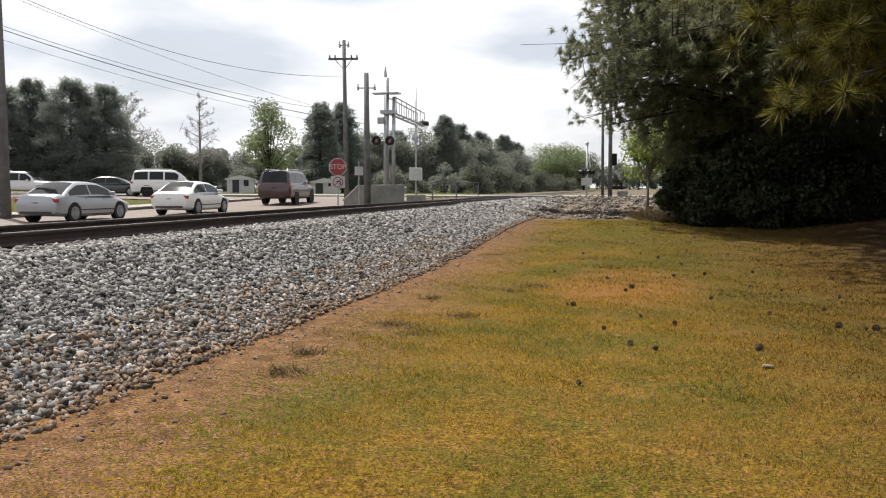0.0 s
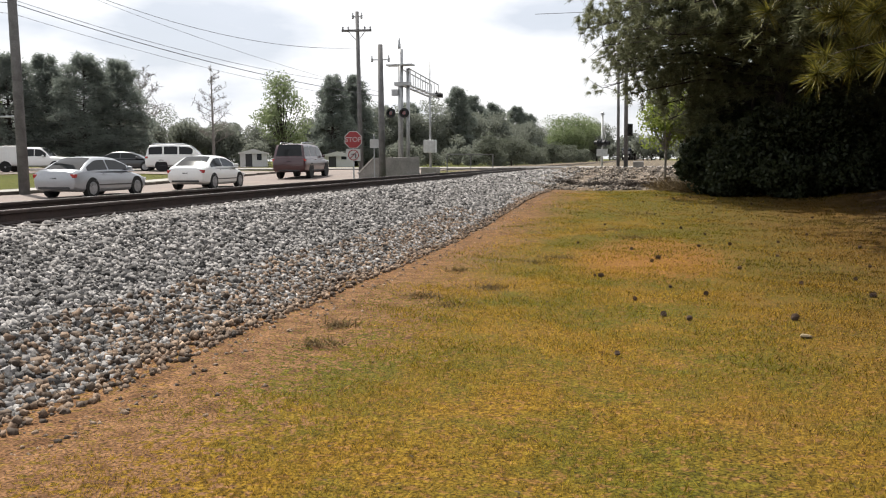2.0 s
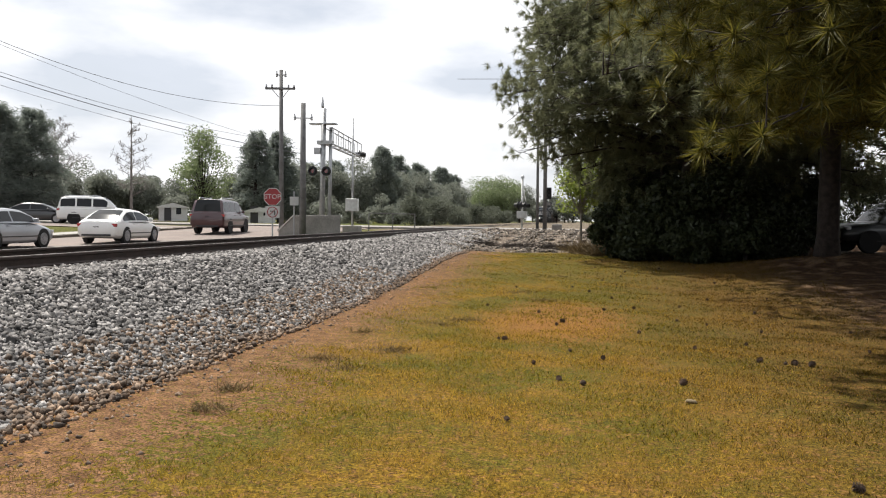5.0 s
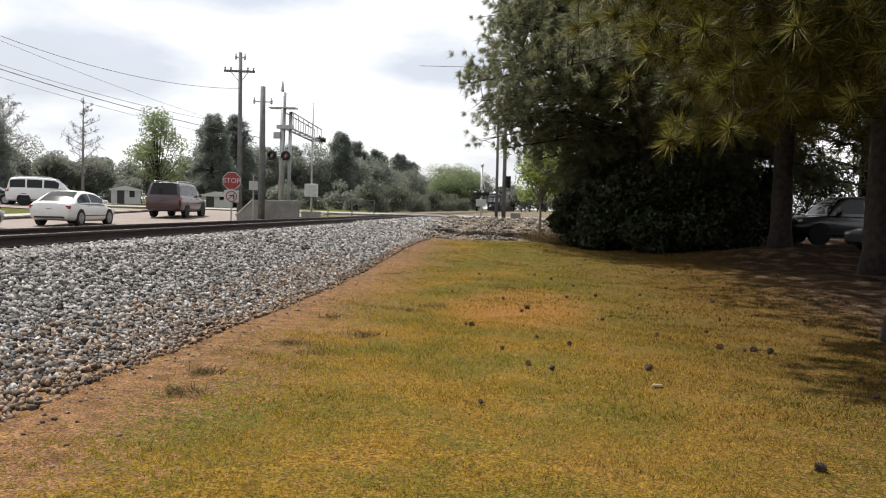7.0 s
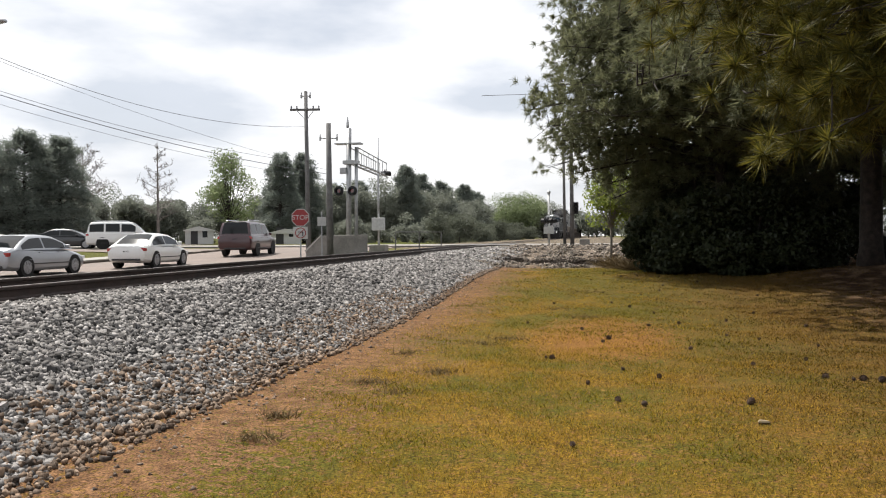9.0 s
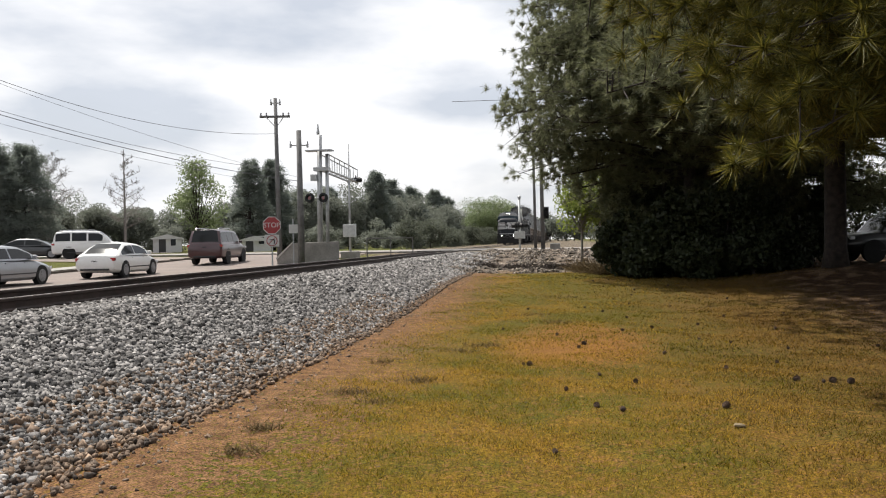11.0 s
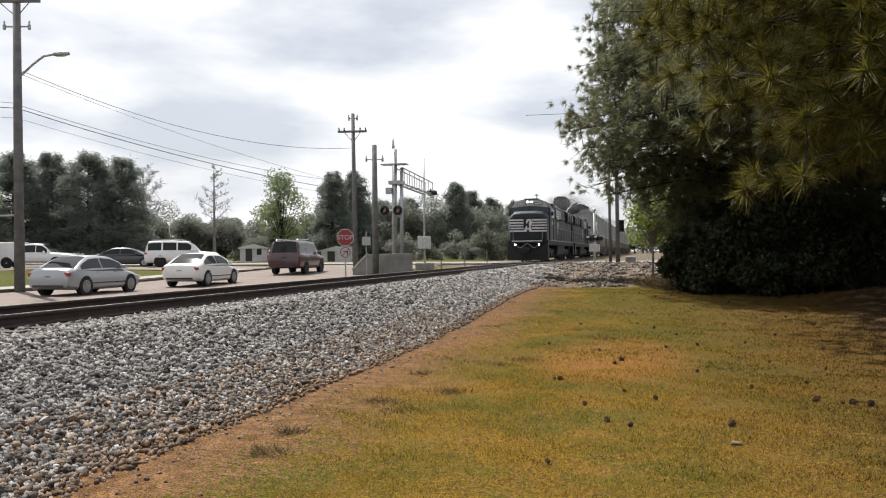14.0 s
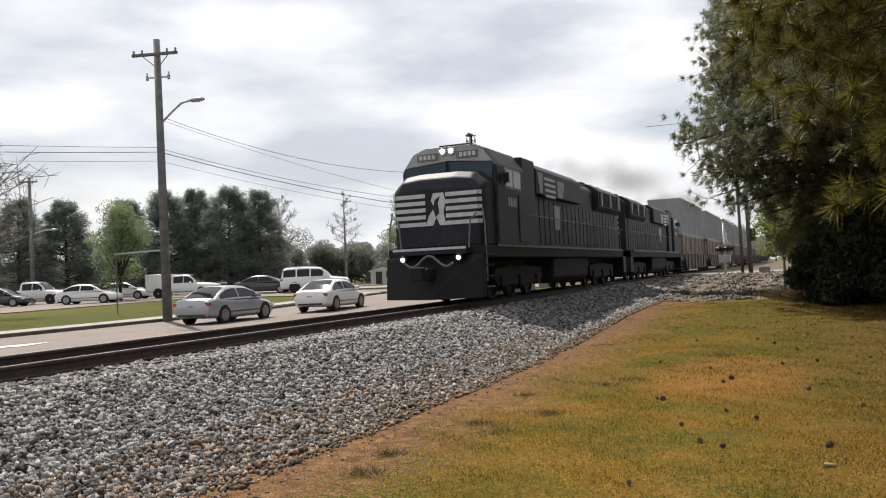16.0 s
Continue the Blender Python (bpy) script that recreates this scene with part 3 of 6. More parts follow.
M_PALEBARK = mat("pale_sapling_bark", (0.22, 0.20, 0.17), 0.9, vary=0.3, scale=8)
leafy((0.55, 38.6, gz(0.55, 38.6)), 4.6, (1.35, 1.2, 1.75), 0.9, 5200, 0.13, L_FRESH, "young broadleaf tree with fresh yellow-green leaves by the road", 31, 0.07, lumps_n=34, bark=M_PALEBARK)
leafy((1.6, 40.5, gz(1.6, 40.5)), 5.2, (1.2, 1.2, 2.0), 0.9, 4200, 0.14, L_FRESH, "slender sapling with sparse fresh leaves beside the pines", 34, 0.06, lumps_n=30, bark=M_PALEBARK)
leafy((4.5, 47.0, gz(4.5, 47)), 8.0, (2.6, 2.6, 3.6), 1.6, 7000, 0.24, L_WOOD, "broadleaf tree behind the pine grove", 32, 0.12)

# ---- far trees ----
def at_view(px_az, depth):
    """A place at an azimuth (degrees left of the track's direction) and distance."""
    return -depth * math.sin(radians(px_az)), depth * math.cos(radians(px_az))


k = 0
for az, dist, h, r in ((44.2, 92, 12.5, 3.6), (41.8, 88, 13.2, 3.8), (39.6, 90, 13.5, 3.6), (37.6, 86, 13.2, 3.8), (35.6, 88, 13.0, 3.6), (47.8, 92, 12.5, 3.6), (50.5, 95, 13.0, 4.0),
                       (21.8, 100, 12.2, 2.8), (20.2, 104, 12.8, 2.8), (13.2, 118, 12.4, 3.0), (12.0, 130, 12.0, 3.4), (10.6, 135, 11.0, 3.4),
                       (9.0, 150, 11.5, 3.4), (8.3, 165, 11.0, 3.4), (16.5, 120, 10.0, 3.2), (18.2, 125, 10.0, 3.2)):
    k += 1
    x, y = at_view(az, dist)
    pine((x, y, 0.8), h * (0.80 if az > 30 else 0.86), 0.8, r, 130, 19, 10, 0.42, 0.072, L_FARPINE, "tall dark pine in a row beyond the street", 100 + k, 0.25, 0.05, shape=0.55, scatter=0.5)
for az, dist, h, r in ((33.5, 105, 7.4, 4.6), (19.6, 112, 9.5, 4.5), (17.8, 112, 9.0, 4.5), (16.2, 114, 9.0, 4.5), (14.8, 116, 9.6, 4.5), (13.4, 120, 9.4, 4.5), (12.2, 124, 9.2, 4.5), (11.0, 130, 9.4, 4.5), (10.0, 138, 9.0, 4.5), (9.0, 146, 8.8, 4.5), (8.0, 158, 8.6, 4.5), (21.6, 110, 8.4, 4.2), (23.4, 112, 7.4, 4.2), (31.5, 108, 7.0, 3.8), (29.5, 110, 6.6, 3.6), (27.6, 112, 7.0, 3.6), (25.2, 115, 6.6, 3.4), (46.5, 105, 8.0, 4.2), (42.6, 108, 8.0, 4.2), (39.0, 108, 8.0, 4.2),
                       (36.2, 108, 8.0, 4.2), (50.0, 108, 7.5, 4.2), (54.0, 104, 7.5, 4.4), (58.0, 100, 8.0, 4.4)):
    k += 1
    x, y = at_view(az, dist)
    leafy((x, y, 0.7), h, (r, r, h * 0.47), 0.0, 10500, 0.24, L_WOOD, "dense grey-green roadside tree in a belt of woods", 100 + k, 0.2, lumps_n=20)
x, y = at_view(25.2, 84)
leafy((x, y, 0.7), 10.8, (2.7, 2.7, 5.0), 1.0, 7000, 0.22, L_GREEN, "maple with fresh light-green spring leaves", 160, 0.2)
x, y = at_view(44.6, 70)
leafy((x, y, 0.7), 8.5, (2.5, 2.5, 4.0), 0.6, 9000, 0.18, L_GREEN, "light-green young tree beside the pines", 161, 0.15)
for az, dist, h, r in ((6.2, 205, 12.5, 6.5), (4.6, 210, 13.8, 7.0), (3.6, 218, 11.5, 5.5)):
    k += 1
    x, y = at_view(az, dist)
    leafy((x, y, 0.8), h, (r, r, h * 0.5), 0.3, 13000, 0.32, L_GREEN if az > 4 else L_WOOD, "large rounded green tree beside the track", 100 + k, 0.3)
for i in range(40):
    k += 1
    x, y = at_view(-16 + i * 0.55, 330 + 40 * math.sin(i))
    leafy((x, y, 0.8), 10 + 2.5 * math.sin(i * 1.7), (7, 5, 5), 0.2, 1900, 0.85, L_WOOD, "distant woodland tree with haze put into its leaf colour", 100 + k, 0.3, lumps_n=14)
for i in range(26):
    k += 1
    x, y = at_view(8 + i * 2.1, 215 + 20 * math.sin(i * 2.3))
    leafy((x, y, 0.8), 9 + 2.0 * math.sin(i * 1.9), (7, 5, 4.6), 0.2, 1900, 0.75, L_WOOD, "distant woodland tree with haze put into its leaf colour", 100 + k, 0.3, lumps_n=14)
bare_tree((*at_view(29.7, 98), 0.7), 11.8, 3.6, "bare cypress with a straight leader and thin limbs", 201)
bare_tree((*at_view(34.2, 98), 0.7), 11.0, 4.6, "leafless tree with a fine pale crown of twigs", 202, 46, 1.6)
bare_tree((*at_view(53.6, 46), 0.7), 10.5, 6.0, "leafless street tree with spreading grey limbs", 203, 30, 0.8)
for i in range(15):
    k += 1
    x, y = -20.0 - i * 2.6, 94 + 3 * math.sin(i * 1.7)
    leafy((x, y, 0.85), 3.4 + 0.9 * math.sin(i * 2.1), (2.4, 1.8, 1.9), 0.0, 4200, 0.18, L_WOOD, "olive-green roadside shrub in a hedge", 100 + k, 0.08, "shrub", 16, "shrub")
for i in range(16):
    k += 1
    x, y = -15.5 + 0.8 * math.sin(i * 2.3), 82 + i * 7.5
    leafy((x, y, 0.85), 3.6 + 1.0 * math.sin(i * 1.3), (2.2, 2.6, 2.0), 0.0, 4600, 0.18, L_SCRUB, "olive-green trackside shrub in a hedge", 100 + k, 0.08, "shrub", 16, "shrub")


# ---- road vehicles ----
M_TYRE = mat("tyre_rubber", (0.02, 0.02, 0.02), 0.85, vary=0.3)
M_RIM = mat("alloy_rim", (0.30, 0.30, 0.31), 0.4, 0.5, vary=0.15)
M_WELL = mat("wheel_well_black", (0.012, 0.012, 0.012), 0.9, vary=0.2)
M_TRIM = mat("black_trim", (0.03, 0.03, 0.032), 0.6, vary=0.2)
M_TAIL = mat("red_lamp_lens", (0.35, 0.02, 0.02), 0.15, vary=0.2, coat=1.0)
M_LAMP = mat("clear_lamp_lens", (0.75, 0.76, 0.78), 0.1, vary=0.1, coat=1.0)
M_PLATE = mat("number_plate", (0.55, 0.57, 0.6), 0.5, vary=0.1)
M_CHROME = mat("chrome", (0.7, 0.7, 0.72), 0.15, 1.0, vary=0.05)
M_GLASS = glass_mat("tinted_glass", (0.010, 0.012, 0.013), 0.06)


def paint(name, c, metal=0.0):
    return mat(name, c, 0.32, metal, vary=0.06, scale=1.5, coat=0.7)


P_SILVER, P_WHITE, P_MAROON = paint("silver_paint", (0.33, 0.345, 0.37), 0.3), paint("white_paint", (0.68, 0.68, 0.67)), paint("maroon_paint", (0.040, 0.0075, 0.011))
P_DARK, P_GREY = paint("black_car_paint", (0.02, 0.021, 0.024)), paint("grey_car_paint", (0.22, 0.23, 0.24), 0.3)

# stations: (y, z low, z top, half width); cabin: y rear base, y front base, y rear roof, y front roof, z belt, z roof, half width base, roof
SEDAN = dict(wb=2.78, r=0.33, tr=0.79, st=[(-2.32, 0.42, 0.80, 0.70), (-2.26, 0.30, 0.93, 0.82), (-2.05, 0.24, 1.00, 0.88), (-1.5, 0.20, 1.00, 0.905), (-0.5, 0.19, 0.95, 0.91), (0.7, 0.19, 0.94, 0.91),
             (1.2, 0.20, 0.90, 0.90), (1.75, 0.21, 0.80, 0.87), (2.15, 0.22, 0.70, 0.80), (2.32, 0.34, 0.58, 0.62)], cab=(-1.92, 1.32, -0.98, 0.34, 0.95, 1.46, 0.87, 0.64))
SUV = dict(wb=3.02, r=0.39, tr=0.84, st=[(-2.62, 0.48, 1.05, 0.88), (-2.56, 0.36, 1.16, 0.96), (-2.3, 0.32, 1.20, 1.0), (-1.0, 0.30, 1.18, 1.0), (0.6, 0.30, 1.17, 1.0), (1.1, 0.30, 1.15, 0.99),
           (1.7, 0.32, 1.10, 0.97), (2.35, 0.36, 1.02, 0.90), (2.55, 0.46, 0.90, 0.78)], cab=(-2.54, 1.22, -2.32, 0.45, 1.15, 1.93, 0.93, 0.76))
PICKUP = dict(wb=3.6, r=0.38, tr=0.84, st=[(-2.9, 0.55, 0.95, 0.9), (-2.85, 0.5, 1.12, 0.96), (-1.0, 0.42, 1.13, 0.98), (0.3, 0.38, 1.13, 0.98), (1.4, 0.38, 1.14, 0.98), (2.1, 0.4, 1.10, 0.96), (2.75, 0.42, 1.02, 0.9), (2.9, 0.5, 0.9, 0.8)],
              cab=(-0.75, 1.45, -0.62, 0.75, 1.10, 1.85, 0.92, 0.74))


def panel_part(name, corners, n, depth, material, parent, label=""):
    """A thin plate on four corners, thickened along n."""
    n = Vector(n).normalized() * depth
    c = [Vector(p) for p in corners]
    return Build().add(c + [p + n for p in c], [(0, 1, 2, 3), (7, 6, 5, 4), (0, 4, 5, 1), (1, 5, 6, 2), (2, 6, 7, 3), (3, 7, 4, 0)]).make(name, material, parent, label)


def car(kind, colour, label, x, y, z, rz, group="", name="car", category="car", roof_rack=False):
    t = thing(name, label, category, pose(x, y, z, 0, 0, rz), group)
    st = kind["st"]
    rings = []
    for sy, lo, hi, w in st:
        m = (lo + hi) / 2
        rings.append([(-w * 0.86, sy, lo), (w * 0.86, sy, lo), (w * 0.97, sy, lo + 0.10), (w, sy, m), (w * 0.97, sy, hi - 0.10), (w * 0.86, sy, hi - 0.02), (w * 0.45, sy, hi + 0.02),
                      (-w * 0.45, sy, hi + 0.02), (-w * 0.86, sy, hi - 0.02), (-w * 0.97, sy, hi - 0.10), (-w, sy, m), (-w * 0.97, sy, lo + 0.10)])
    Build().loft(rings).make("body", colour, t, smooth=True, bevel=0.015)
    rb, fb, rt, ft, zb, zr, wb_, wr = kind["cab"]
    zb -= 0.03
    arc_y = [rb, rb + (rt - rb) * 0.55, rt, rt + 0.25 * (ft - rt), rt + 0.6 * (ft - rt), ft, ft + 0.5 * (fb - ft), fb]
    arc_z = [0.0, 0.66 if kind is not SEDAN else 0.58, 0.93, 0.99, 1.0, 0.93, 0.56, 0.0]

    def on(yy, u, lift=0.0):
        """A point of the cabin skin: u -1 and 1 at the belt's two sides, -0.5 to 0.5 across the roof."""
        h = float(np.interp(yy, arc_y, arc_z))
        z = zb + (zr - zb) * h
        w = wb_ + (wr - wb_) * h
        side = min(1.0, (1 - abs(u)) * 2)
        s_ = 1 if u > 0 else -1
        if abs(u) >= 0.5:
            return Vector((s_ * (wb_ + (w - wb_) * side + lift), yy, zb + (z - 0.05 * h - zb) * side))
        k_ = abs(u) * 2
        return Vector((s_ * w * k_ * (0.96 + 0.04 * k_), yy, z + 0.015 * (1 - k_ ** 2) - 0.05 * h * k_ ** 6 + lift))

    def skin(name, y0, y1, u0, u1, material, lift, label="", inset=None):
        ny, nu = 7, 9
        pts = []
        for i in range(ny):
            for j in range(nu):
                yy = y0 + (y1 - y0) * i / (ny - 1)
                uu = u0 + (u1 - u0) * j / (nu - 1)
                pts.append(on(yy, uu, lift))
        f = [(i * nu + j, i * nu + j + 1, (i + 1) * nu + j + 1, (i + 1) * nu + j) for i in range(ny - 1) for j in range(nu - 1)]
        n0 = len(pts)
        pts += [p * 1.0 - Vector((0.02 * (1 if p.x > 0 else -1) if abs(u0) > 0.5 else 0, 0, 0.02 if abs(u0) <= 0.5 else 0)) for p in pts]
        f += [tuple(n0 + q for q in reversed(g)) for g in f]
        return Build().add(pts, f).make(name, material, t, label, smooth=True)
    rows = []
    for yy in sorted(set(list(np.linspace(rb, fb, 15)) + arc_y)):
        rows.append([on(yy, -1 + 2 * j / 16) for j in range(17)])
    Build().loft(rows, close=False, caps=False).make("cabin", colour, t, smooth=True)
    cuts = ((0.05, 0.30), (0.33, 0.58), (0.61, 0.86)) if kind is SUV else ((0.10, 0.47), (0.495, 0.86))
    for s in (-1, 1):
        for a, b in cuts:
            ya, yb = rb + (fb - rb) * a, rb + (fb - rb) * b
            skin("side_window", ya, yb, s * 0.93, s * 0.56, M_GLASS, 0.008)
        mirror = Build().box(s * (wb_ + 0.02), s * (wb_ + 0.20), fb - 0.55, fb - 0.43, zb + 0.04, zb + 0.18).make("wing_mirror", colour, t, bevel=0.03)
        for wy in (-kind["wb"] / 2, kind["wb"] / 2):
            wy += 0.02
            r = kind["r"]
            xo = kind["tr"]
            wheel = new("wheel")
            wheel.parent = t
            wheel.matrix_local = pose(s * xo, wy, r, 0, 90 * s, 0)
            Build().lathe([(r * 0.62, -0.10), (r * 0.97, -0.10), (r, -0.06), (r, 0.07), (r * 0.96, 0.11), (r * 0.64, 0.115)], 24).make("tyre", M_TYRE, wheel, smooth=True)
            rim = Build().lathe([(r * 0.70, 0.10), (r * 0.70, 0.126), (r * 0.63, 0.130), (r * 0.63, 0.117)], 24)
            for i in range(10):
                rim.box(-0.024, 0.024, 0.02, r * 0.65, 0.116, 0.134, pose(0, 0, 0, 0, 0, i * 36))
            rim.lathe([(0.07, 0.10), (0.07, 0.136), (0.03, 0.142)], 12)
            rim.make("rim", M_RIM, wheel)
            Build().lathe([(r * 1.12, -0.2), (r * 1.12, 0.0)], 24, pose(s * (st[4][3] - 0.004), wy, r + 0.02, 0, 90 * s, 0)).make("wheel_arch", M_WELL, t)
    skin("rear_window", rb + (rt - rb) * 0.10, rb + (rt - rb) * 0.98, -0.42, 0.42, M_GLASS, 0.008)
    skin("windscreen", ft + (fb - ft) * 0.04, ft + (fb - ft) * 0.93, -0.44, 0.44, M_GLASS, 0.008)
    ry, fy, hz = st[1][0], st[-2][0], st[1][2]
    for s in (-1, 1):
        w = st[1][3]
        Build().box(s * (w - 0.36), s * (w + 0.015), ry - 0.035, ry + 0.16, hz - 0.22, hz - 0.08).make("tail_lamp", M_TAIL, t, bevel=0.02)
        w = st[-2][3]
        Build().box(s * (w - 0.42), s * (w + 0.01), fy - 0.12, fy + 0.06, st[-2][2] - 0.16, st[-2][2] - 0.04).make("headlamp", M_LAMP, t, bevel=0.02)
        Build().box(s * (st[3][3] - 0.01), s * (st[3][3] + 0.012), -1.6, 1.3, 0.42, 0.46).make("side_moulding", M_TRIM, t)
        for hy in (-0.75, 0.35):
            Build().box(s * (st[4][3] - 0.02), s * (st[4][3] + 0.02), hy, hy + 0.17, zb - 0.10, zb - 0.07).make("door_handle", colour, t)
    Build().box(-0.62, 0.62, ry - 0.07, ry + 0.1, st[1][1] + 0.02, st[1][1] + 0.10).make("rear_bumper_trim", M_TRIM, t, bevel=0.01)
    plate = Build().box(-0.16, 0.16, ry - 0.055, ry - 0.03, hz - 0.30, hz - 0.15).make("number_plate", M_PLATE, t)
    Build().box(-0.12, 0.12, ry - 0.06, ry - 0.053, hz - 0.25, hz - 0.20).make("plate_bar", M_TRIM, plate)
    Build().box(-0.4, 0.4, fy + 0.03, fy + 0.09, st[-1][1] + 0.05, st[-1][2] - 0.04).make("grille", M_TRIM, t, bevel=0.02)
    if roof_rack:
        for s in (-1, 1):
            Build().tube([(s * 0.62, rt + 0.2, zr), (s * 0.62, rt + 0.3, zr + 0.06), (s * 0.62, ft - 0.4, zr + 0.06), (s * 0.62, ft - 0.3, zr)], 0.02).make("roof_rail", M_CHROME, t)
    return t


def lz(x, y):
    return float(left_z(np.array(float(x)), np.array(float(y)))) + 0.013


car(SEDAN, P_SILVER, "silver sedan with red tail lamps waiting on the street", -20.5, 26.7, lz(-20.5, 26.7), 2, "cars waiting in the street")
car(SEDAN, P_WHITE, "white sedan with a sloping tail waiting on the street", -19.6, 33.5, lz(-19.6, 33.5), 5, "cars waiting in the street")
car(SUV, P_MAROON, "dark maroon estate car with roof rails waiting on the street", -20.1, 45.2, lz(-20.1, 45.2), 6, "cars waiting in the street", roof_rack=True)
service = car(PICKUP, P_WHITE, "white service truck with lockers and a canopy", -45.6, 53.2, lz(-45, 53), -70, name="service_truck", category="truck")
Build().box(-0.97, 0.97, -2.85, -0.85, 0.75, 1.95).make("locker_body", P_WHITE, service, "white locker body", bevel=0.04)
for s in (-1, 1):
    for i in range(3):
        Build().box(s * 0.96, s * 0.985, -2.78 + i * 0.64, -2.20 + i * 0.64, 0.85, 1.55).make("locker_door", P_WHITE, service, bevel=0.01)
car(PICKUP, P_WHITE, "white crew-cab pickup with an open bed", -57.0, 48.3, lz(-57, 48), -68, name="pickup_truck", category="truck")
car(SEDAN, P_WHITE, "white sedan on the far carriageway", -48.0, 45.6, lz(-48, 45), -67, "cars on the far carriageway")
car(SEDAN, P_WHITE, "white sedan partly behind another on the far carriageway", -51.6, 52.8, lz(-51, 52), -67, "cars on the far carriageway")
car(SEDAN, P_DARK, "black sedan on the far carriageway", -56.0, 44.4, lz(-56, 44), -67, "cars on the far carriageway")
car(SEDAN, P_DARK, "black car beyond the waiting cars", -38.2, 54.2, lz(-38, 54), -68, "cars on the far carriageway")
car(SUV, P_WHITE, "white estate car with dark windows beyond the waiting cars", -33.2, 53.8, lz(-33, 53), -66, "cars on the far carriageway", roof_rack=True)
car(SUV, P_DARK, "black pickup-sized car parked in the shade of the pines", 12.6, 34.0, 0.62, 100, "cars in the shade")
car(SEDAN, P_GREY, "silver-grey sedan parked in the shade of the pines", 13.2, 28.8, 0.55, 95, "cars in the shade")
car(SUV, P_DARK, "dark estate car parked behind the shrubs", 8.6, 38.5, 0.62, 95, "cars in the shade")

# ---- train ----
M_LOCO = mat("weathered_black_loco", (0.0105, 0.013, 0.0185), 0.55, vary=0.45, scale=0.8, second=(0.022, 0.0235, 0.027), spec=0.22)
M_LOCOW = mat("white_livery", (0.55, 0.55, 0.56), 0.55, vary=0.2, scale=3)
M_LOCOG = mat("grey_livery", (0.36, 0.36, 0.37), 0.6, vary=0.25, scale=2)
M_UNDER = mat("oily_underframe", (0.009, 0.0085, 0.0085), 0.85, vary=0.4, scale=3)
M_DECK = mat("walkway_edge", (0.16, 0.16, 0.16), 0.6, vary=0.3)
M_WSCREEN = glass_mat("cab_glass", (0.03, 0.05, 0.065), 0.12)
G_HEAD = glow_mat("lit_headlight", (1.0, 0.97, 0.88), 8.0)
M_STEEL = mat("wheel_steel", (0.022, 0.019, 0.018), 0.7, 0.2, vary=0.3)
LOCO_LEN = 22.0


def bogie(parent, y, axles, gap, r):
    """A wheel truck: side frames, springs, axles with wheels."""
    b = new("bogie")
    b.parent = parent
    b.location = (0, y, 0)
    half = gap * (axles - 1) / 2
    for s in (-1, 1):
        f = Build().slab([(-half - 0.65, 0.62), (-half - 0.35, 0.40), (half + 0.35, 0.40), (half + 0.65, 0.62), (half + 0.6, 0.95), (0.5, 1.02), (-0.5, 1.02), (-half - 0.6, 0.95)], s * 1.02, s * 1.16, "x")
        f.make("side_frame", M_UNDER, b, bevel=0.03)
    wb = Build()
    # Black block between the wheels: equipment, plus the shadow under the vehicle.
    Build().box(-0.66, 0.66, -half - 0.5, half + 0.5, 0.22, 1.25).make("traction_motor", M_UNDER, b, bevel=0.05)
    for i in range(axles):
        yy = -half + i * gap
        for s in (-1, 1):
            Build().lathe([(r * 0.3, -0.06), (r * 0.85, -0.05), (r * 0.86, -0.07), (r + 0.03, -0.07), (r + 0.03, -0.04), (r, -0.03), (r, 0.07), (r * 0.84, 0.07), (r * 0.82, 0.03), (r * 0.3, 0.05)], 24,
                          pose(s * 0.75, yy, r, 0, 90 * s, 0)).make("wheel", M_STEEL, b, smooth=True)
            Build().box(s * 1.10, s * 1.24, yy - 0.2, yy + 0.2, r - 0.16, r + 0.2).make("axle_box", M_UNDER, b, bevel=0.03)
        wb.rod((-0.75, yy, r), (0.75, yy, r), 0.09, n=10)
    wb.make("axle", M_STEEL, b)
    return b


